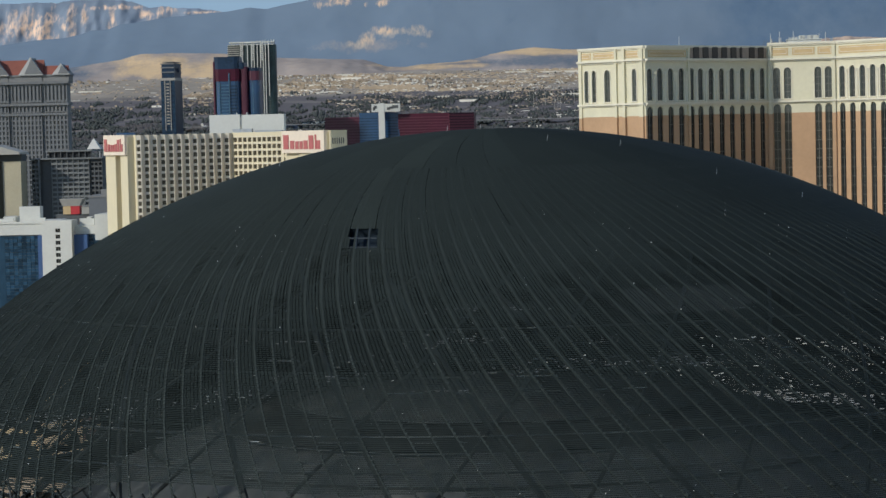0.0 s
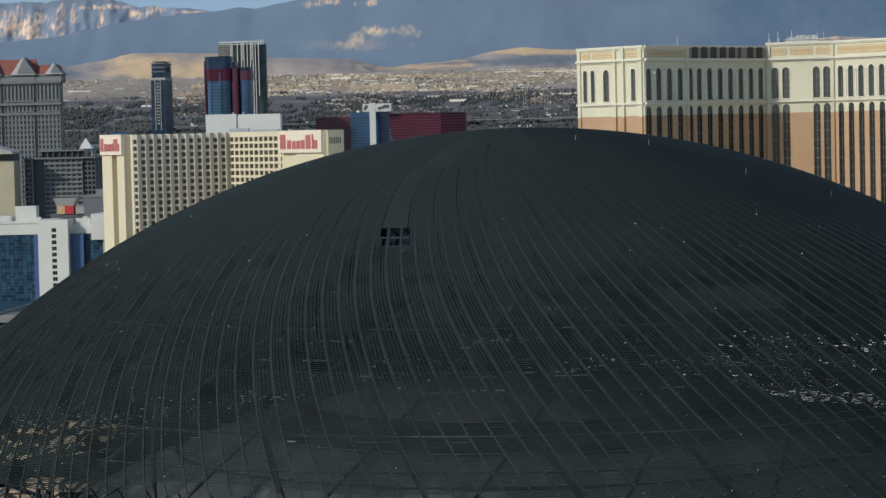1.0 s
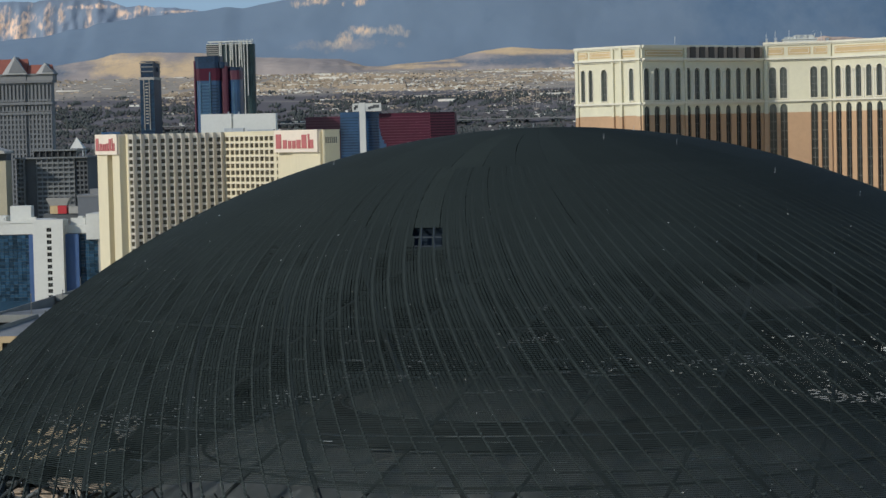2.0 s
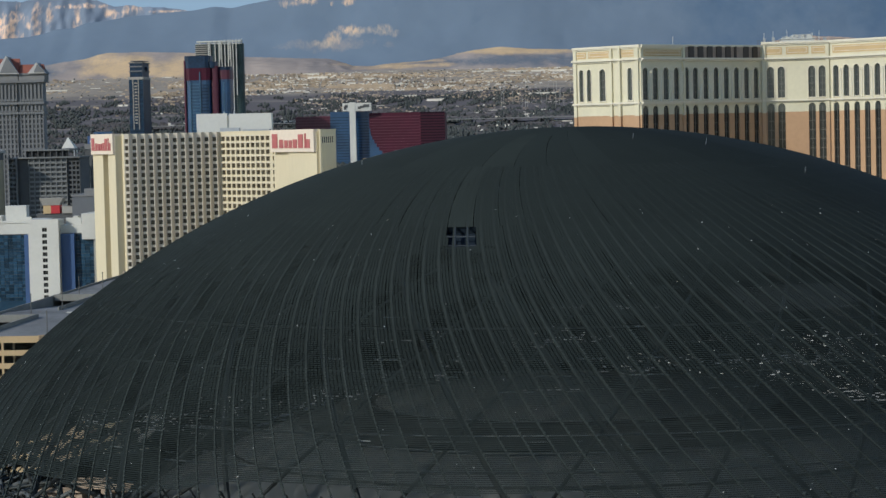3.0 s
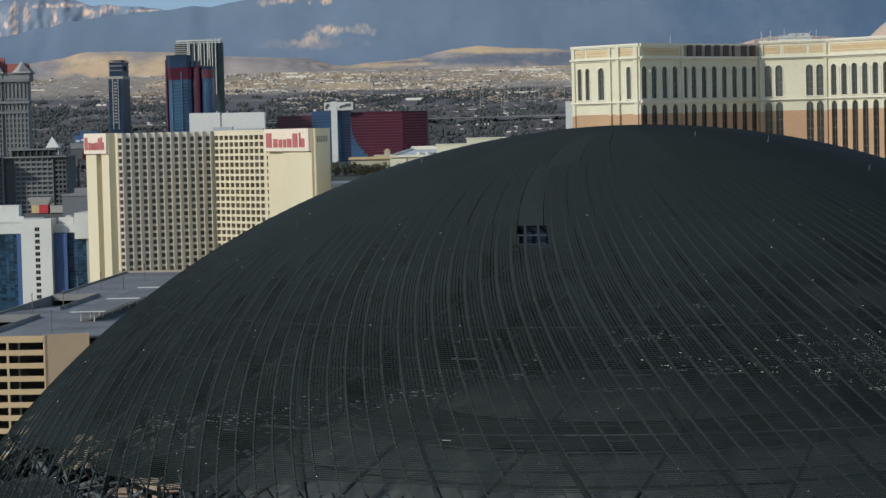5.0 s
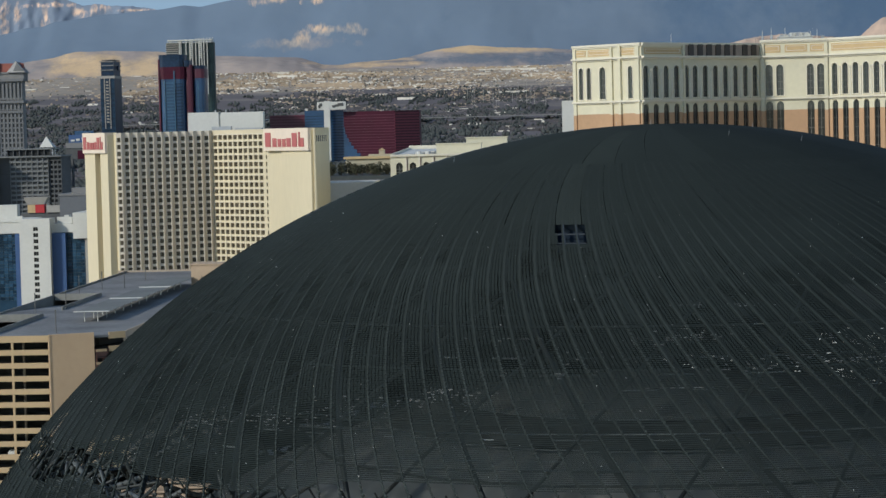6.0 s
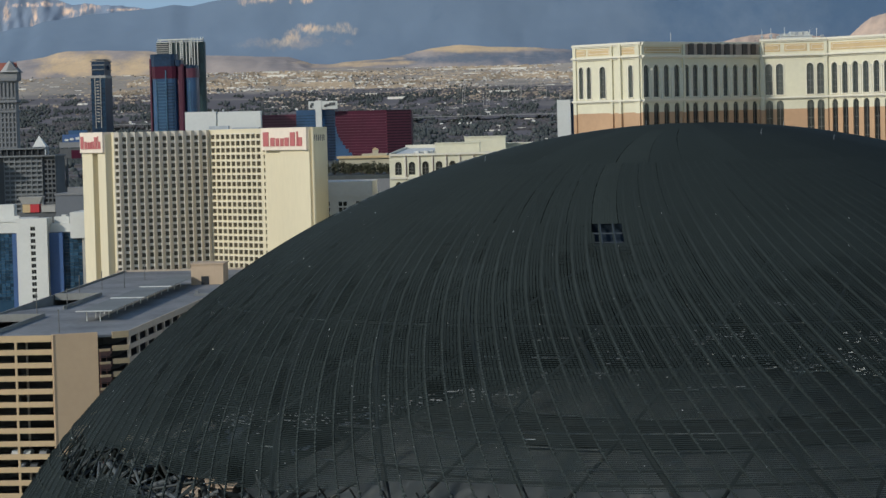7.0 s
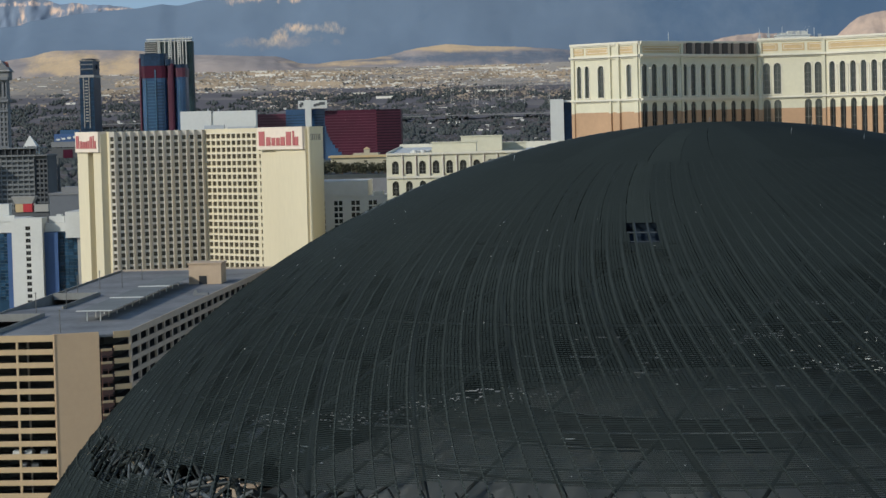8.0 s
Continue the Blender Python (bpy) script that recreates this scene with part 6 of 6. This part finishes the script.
for k in range(10):
    z0, z1 = 74 + 4 * k, 78 + 4 * k
    w0 = 26 * (1 - k / 10) ** 1.8
    m.slab((-256, 2346), along((-256, 2346), (-201, 2338), max(1, w0)), 0.4, 0.7, z0, z1)
part("blue_sweep", m, WING_BLUE, block)

sign = thing("pylon_sign", (-272, 2338, 74), "white pylon carrying a white sign board", "sign")
m = Mesh()
m.box(-275.7, -269.3, 2335, 2340, 74, 141.8)
part("pylon", m, WHITE, sign)
m = Mesh()
m.box(-283.0, -275.7, 2335.5, 2340, 132.6, 141.0)
m.box(-269.3, -252.6, 2335.5, 2340, 132.6, 141.0)
board = part("board", m, WHITE, sign)
for x0, x1, z0, z1 in ((-281.6, -279.2, 134.2, 137.6), (-280.4, -277.4, 136.2, 139.4), (-266.6, -263.4, 134.6, 137.2), (-264.2, -260.0, 135.6, 138.0), (-261.0, -254.6, 136.2, 139.4)):
    m = Mesh()
    m.prism([(x0, 2335), (x1, 2335), (x1, 2335.6), (x0, 2335.6)], z0, z1)
    part("dark_shape", m, DARK_CONC, board)


# ---- small landmarks on the flat ----
tent = thing("white_tent", (-402, 1562, 58), "white peaked tent roof", "tent")
m = Mesh()
m.v += [(-407, 1557, 104), (-397, 1557, 104), (-397, 1567, 104), (-407, 1567, 104), (-403, 1562, 112.3)]
m.f += [(0, 1, 4), (1, 2, 4), (2, 3, 4), (3, 0, 4), (3, 2, 1, 0)]
m.s += [0] * 5
part("canopy", m, WHITE, tent)
for x in (-406.5, -397.5):
    for y in (1557.5, 1566.5):
        m = Mesh()
        m.tube([(x, y, 58), (x, y, 104)], 0.5, 6)
        part("post", m, STEEL, tent)
bill = thing("billboard", (-323, 1301, 50), "blue billboard with pale swash above a dark red-centred board", "billboard")
for name, x0, x1, y, z0, z1, mt in (("top_panel", -331, -312, 1300, 107.6, 112.5, BLUE_WALL), ("crest", -327, -315, 1300, 112.5, 115.0, WING_BLUE), ("ledge", -333, -311, 1299.4, 104.2, 107.6, STONE_GREY),
                                    ("lower_panel", -333, -311, 1300, 97.5, 103.6, DARK_CONC), ("red_panel", -325.5, -319.5, 1299.6, 97.2, 102.6, WING_RED)):
    m = Mesh()
    m.box(x0, x1, y, 1302, z0, z1)
    part(name, m, mt, bill)
for k, x in enumerate((-329.5, -326.2, -322.5, -318.8)):
    m = Mesh()
    m.box(x, x + 2.4, 1299.5, 1300, 108.4 + 0.4 * k, 109.6 + 0.5 * k)
    part("pale_shape", m, WHITE, bill)
for x in (-329, -315.5):
    m = Mesh()
    m.tube([(x, 1301, 50), (x, 1301, 104.4)], 0.9, 8)
    part("post", m, WING_BLUE if x > -320 else DARK_CONC, bill)
low = simple_block("grey_service_block", "low grey service block with flat roof", "building",
                   [(-252, -226, 900, 960, 36, 84.0), (-252.4, -225.6, 899.6, 960, 84.0, 84.9), (-247, -238.5, 904, 915, 84.9, 87.6)], [SLATE_WALL, STONE_GREY, STONE_GREY])
simple_block("tan_low_building", "small tan building beside the slab hotel", "building", [(-262, -244, 1100, 1130, 44, 96.0), (-262.6, -243.4, 1099, 1130, 96.0, 97.2)], [CREAM, STONE_PALE])


# ---- planted terrace with a low villa behind it, raised to fit the camera's view ----
def build_terrace():
    t = thing("terrace", (-146, 1450, 56), "raised grey terrace carrying trees and a villa", "terrace")
    m = Mesh()
    m.box(-182, -100, 1384, 1540, 56, 78)
    part("wall", m, STONE_GREY, t)
    m = Mesh()
    m.box(-182, -100, 1384, 1540, 78, 80.6)
    part("deck", m, LEAF, t)
    v = thing("tan_villa", (-150, 1505, 80.6), "low tan villa with a small cupola", "house")
    for name, b, mt in (("wall", (-174, -130, 1500, 1525, 80.6, 90.4), DULL_CREAM), ("roof", (-175.5, -128.5, 1498.5, 1526, 90.4, 92.0), TAN_PANEL), ("upper_wall", (-158, -140, 1503, 1520, 92.0, 93.4), DULL_CREAM), ("cupola", (-150.5, -146.5, 1506, 1510, 93.4, 96.2), DULL_CREAM)):
        m = Mesh()
        m.box(*b)
        part(name, m, mt, v)
    m = Mesh()
    m.v += [(-151, 1505.5, 96.2), (-146, 1505.5, 96.2), (-146, 1510.5, 96.2), (-151, 1510.5, 96.2), (-148.5, 1508, 97.8)]
    m.f += [(0, 1, 4), (1, 2, 4), (2, 3, 4), (3, 0, 4), (3, 2, 1, 0)]
    m.s += [0] * 5
    part("cupola_roof", m, TAN_PANEL, v)
    rnd = random.Random(31)
    for i in range(34):
        x, y = -180 + 2.3 * i + rnd.uniform(-1, 1), rnd.uniform(1388, 1440)
        h = rnd.uniform(6, 10)
        tree = thing("tree", (x, y, 80.6), "bushy dull green tree on a terrace", "tree", group="terrace trees")
        m = Mesh()
        m.tube([(x, y, 80.5), (x + rnd.uniform(-0.3, 0.3), y, 80.6 + h * 0.35), (x, y, 80.6 + h * 0.6)], 0.3, 6)
        part("trunk", m, STAIR_RED, tree)
        m = Mesh()
        for c in range(130):
            a, e, q = rnd.uniform(0, 6.28), rnd.uniform(-1.3, 1.4), rnd.uniform(0.3, 1.0)
            p = Vector((x + 3.6 * q * math.cos(a) * math.cos(e), y + 3.6 * q * math.sin(a) * math.cos(e), 80.6 + h * 0.52 + h * 0.48 * q * math.sin(e)))
            tips = [p + Vector((rnd.uniform(-1, 1), rnd.uniform(-1, 1), rnd.uniform(-0.8, 0.8))) for _ in range(4)]
            m.poly([tips[0], tips[1], tips[2]]), m.poly([tips[0], tips[2], tips[3]]), m.poly([tips[0], tips[3], tips[1]]), m.poly([tips[1], tips[3], tips[2]])
        part("crown", m, OLIVE, tree)


OLIVE = mat("olive_foliage", (0.082, 0.082, 0.052), 0.9, 0.5, 0.05, 0.6, spec=0.1)
LEAF = mat("dull_green_foliage", (0.073, 0.082, 0.078), 0.9, 0.5, 0.02, 0.3, spec=0.1)
build_terrace()


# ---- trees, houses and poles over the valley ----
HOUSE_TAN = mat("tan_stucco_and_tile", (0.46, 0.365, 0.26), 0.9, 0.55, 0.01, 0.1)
# Darker copy for nearer houses, standing in for cloud shade.
HOUSE_SHADE = mat("house_roofs_in_cloud_shade", (0.108, 0.101, 0.100), 0.9, 0.45, 0.01, 0.1)
HOUSE_PALE = mat("pale_flat_roofs", (0.74, 0.70, 0.61), 0.85, 0.3, 0.01, 0.1)


def reach(y):
    return -0.275 * y - 130, 0.155 * y + 60


def build_trees():
    rnd = random.Random(11)
    m = Mesh()
    count = 0
    while count < 24000:
        y = 850 + 3300 * rnd.random() ** 0.5
        lo, hi = reach(y)
        x = rnd.uniform(lo, hi)
        if 0.5 * noise.noise(Vector((x * 0.006, y * 0.004, 9.0))) + noise.noise(Vector((x * 0.035, y * 0.014, 5.0))) < -0.05 + max(0, (y - 3800) / 300):
            continue
        if y < 1500 and -420 < x < -190 or y < 900 and x > -110:
            continue
        if -680 < x < -150 and 2235 < y < 2395 or y < 1170 and x > -25 or -190 < x < -95 and 1360 < y < 1550:
            continue
        z = ground_z(y)
        size = float(np.interp(y, (1200, 2600, 3600, 4200), (1.05, 0.7, 0.5, 0.3)))
        for c in range(2 if y < 2600 else 1):
            r, h = rnd.uniform(3.0, 6.5) * size, rnd.uniform(5, 10) * size
            px, py = x + rnd.uniform(-4, 4), y + rnd.uniform(-4, 4)
            k = len(m.v)
            pts = [(px, py, z + h * 1.15)]
            for lv, rr in ((0.85, 0.7), (0.12, 1.05)):
                for q in range(5):
                    a = 2 * math.pi * (q + lv) / 5 + rnd.uniform(-0.3, 0.3)
                    s = r * rr * rnd.uniform(0.7, 1.15)
                    pts.append((px + s * math.cos(a), py + s * math.sin(a), z + h * (lv + rnd.uniform(-0.1, 0.1))))
            pts.append((px, py, z - 0.5))
            m.v += pts
            for q in range(5):
                q2 = (q + 1) % 5
                m.f += [(k, k + 1 + q, k + 1 + q2), (k + 1 + q, k + 6 + q, k + 6 + q2, k + 1 + q2), (k + 6 + q, k + 11, k + 6 + q2)]
                m.s += [0, 0, 0]
        count += 1
    for i in range(900):
        y = 3800 + 490 * rnd.random()
        lo, hi = reach(y)
        x = rnd.uniform(lo, hi)
        if noise.noise(Vector((x * 0.005, y * 0.02, 2.0))) < -0.05:
            continue
        z, r, h = ground_z(y), rnd.uniform(1.0, 2.4), rnd.uniform(2.0, 3.6)
        k = len(m.v)
        m.v += [(x, y, z + h)] + [(x + r * math.cos(a), y + r * math.sin(a), z + h * rnd.uniform(0.3, 0.55)) for a in (0.3, 1.6, 2.9, 4.1, 5.3)] + [(x, y, z - 0.3)]
        for q in range(5):
            m.f += [(k, k + 1 + q, k + 1 + (q + 1) % 5), (k + 1 + q, k + 6, k + 1 + (q + 1) % 5)]
            m.s += [0, 0]
    tagged(part("valley_trees", m, LEAF, None, smooth=True), "dull green street trees spread over the valley", "trees", kind="stuff")


build_trees()


def build_houses():
    rnd = random.Random(12)
    tan, pale, dull = Mesh(), Mesh(), Mesh()
    for i in range(30000):
        y = 1500 + 2790 * rnd.random() ** 0.45
        lo, hi = reach(y)
        x = rnd.uniform(lo, hi)
        if noise.noise(Vector((x * 0.004, y * 0.006, 4.0))) < 0.0 - max(0, (y - 3650) / 1000):
            continue
        if -680 < x < -150 and 2235 < y < 2395:
            continue
        if x < -800 and y > 3300 and rnd.random() < 0.9:
            continue
        size = float(np.interp(y, (1500, 2600, 3600, 4200), (1.0, 0.65, 0.42, 0.3)))
        z = ground_z(y) - 1.5
        big = rnd.random() < 0.03
        w, d, h = (rnd.uniform(25, 60), rnd.uniform(15, 30), rnd.uniform(6, 9)) if big else (rnd.uniform(7, 14), rnd.uniform(8, 12), rnd.uniform(5.5, 8))
        w, d, h = w * size, d * size, h * size
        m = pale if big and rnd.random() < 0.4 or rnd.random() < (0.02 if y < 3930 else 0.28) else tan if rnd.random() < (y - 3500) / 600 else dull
        m.box(x - w / 2, x + w / 2, y - d / 2, y + d / 2, z, z + h)
        if not big:
            k = len(m.v)
            zt = z + h
            m.v += [(x - w / 2 - 0.3, y - d / 2 - 0.3, zt), (x + w / 2 + 0.3, y - d / 2 - 0.3, zt), (x + w / 2 + 0.3, y + d / 2 + 0.3, zt), (x - w / 2 - 0.3, y + d / 2 + 0.3, zt), (x - w / 4, y, zt + 2.2 * size), (x + w / 4, y, zt + 2.2 * size)]
            m.f += [(k, k + 1, k + 5, k + 4), (k + 1, k + 2, k + 5), (k + 2, k + 3, k + 4, k + 5), (k + 3, k, k + 4)]
            m.s += [0] * 4
    for i in range(12000):
        y = 3960 + 320 * rnd.random() ** 0.9
        lo, hi = reach(y)
        x = rnd.uniform(lo, hi)
        if noise.noise(Vector((x * 0.004, y * 0.02, 6.0))) < 0.0 or x < -800 and rnd.random() < 0.9:
            continue
        z = ground_z(y) - 1.0
        w, d, h = rnd.uniform(2.5, 6.0), rnd.uniform(2.5, 5.0), rnd.uniform(2.2, 3.6)
        m = pale if rnd.random() < (0.05 if x < -500 else 0.12) else tan
        m.box(x - w / 2, x + w / 2, y - d / 2, y + d / 2, z, z + h)
    # long white stores, and a tan playing field among them
    for x, y, w in ((-996, 4091, 42), (-1040, 4096, 26), (-536, 4205, 37), (-436, 4164, 22), (-553, 4091, 28), (-590, 4101, 20), (-136, 4226, 110), (-229, 4236, 52), (-338, 3848, 26), (-290, 3775, 28), (-115, 3840, 46), (-555, 4262, 30), (-370, 4060, 20),
                    (-660, 4120, 30), (-70, 4130, 24), (-180, 4150, 26), (-250, 4090, 18), (20, 4180, 40)):
        z = ground_z(y) - 1
        pale.box(x - w / 2, x + w / 2, y, y + 12, z, z + 3.6)
        pale.box(x - w / 2 - 0.5, x + w / 2 + 0.5, y - 0.5, y + 12.5, z + 3.6, z + 4.0)
    tan.box(-500, -380, 4030, 4058, ground_z(4030) - 4, ground_z(4058) + 2)
    tagged(part("valley_houses_in_shade", dull, HOUSE_SHADE, None), "low houses among trees, darkened for cloud shade", "houses", kind="stuff")
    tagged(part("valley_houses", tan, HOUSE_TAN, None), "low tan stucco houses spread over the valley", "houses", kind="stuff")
    tagged(part("valley_sheds", pale, HOUSE_PALE, None), "pale flat-roofed stores and sheds in the valley", "buildings", kind="stuff")


build_houses()


def build_poles():
    rnd = random.Random(13)
    for i in range(34):
        y = rnd.uniform(3500, 3900)
        x = rnd.uniform(-190, 60)
        z = ground_z(y)
        h = rnd.uniform(14, 30)
        t = thing("net_pole", (x, y, z), "tall thin pale steel pole", "pole", group="net poles in the valley")
        m = Mesh()
        m.tube([(x, y, z - 2), (x, y, z + h)], 0.28, 6)
        part("shaft", m, STONE_PALE, t)
        m = Mesh()
        m.box(x - 1.4, x + 1.4, y - 0.3, y + 0.3, z + h, z + h + 0.5)
        part("crossbar", m, STONE_PALE, t)


build_poles()


def build_freeway():
    m = Mesh()
    for i in range(40):
        x0, x1 = -700 + 30 * i, -670 + 30 * i
        y0, y1 = 3330 + 0.02 * x0, 3330 + 0.02 * x1
        z = ground_z(3330) + 7
        m.prism([(x0, y0), (x1, y1), (x1, y1 + 26), (x0, y0 + 26)], z + 1, z + 2.2)
        if i % 2 == 0:
            m.box(x0 + 12, x0 + 15, y0 + 6, y0 + 20, z - 12, z)
    ob = part("road_viaduct", m, STONE_GREY, None)
    tagged(ob, "pale raised freeway crossing the valley", "freeway", kind="structure")


build_freeway()
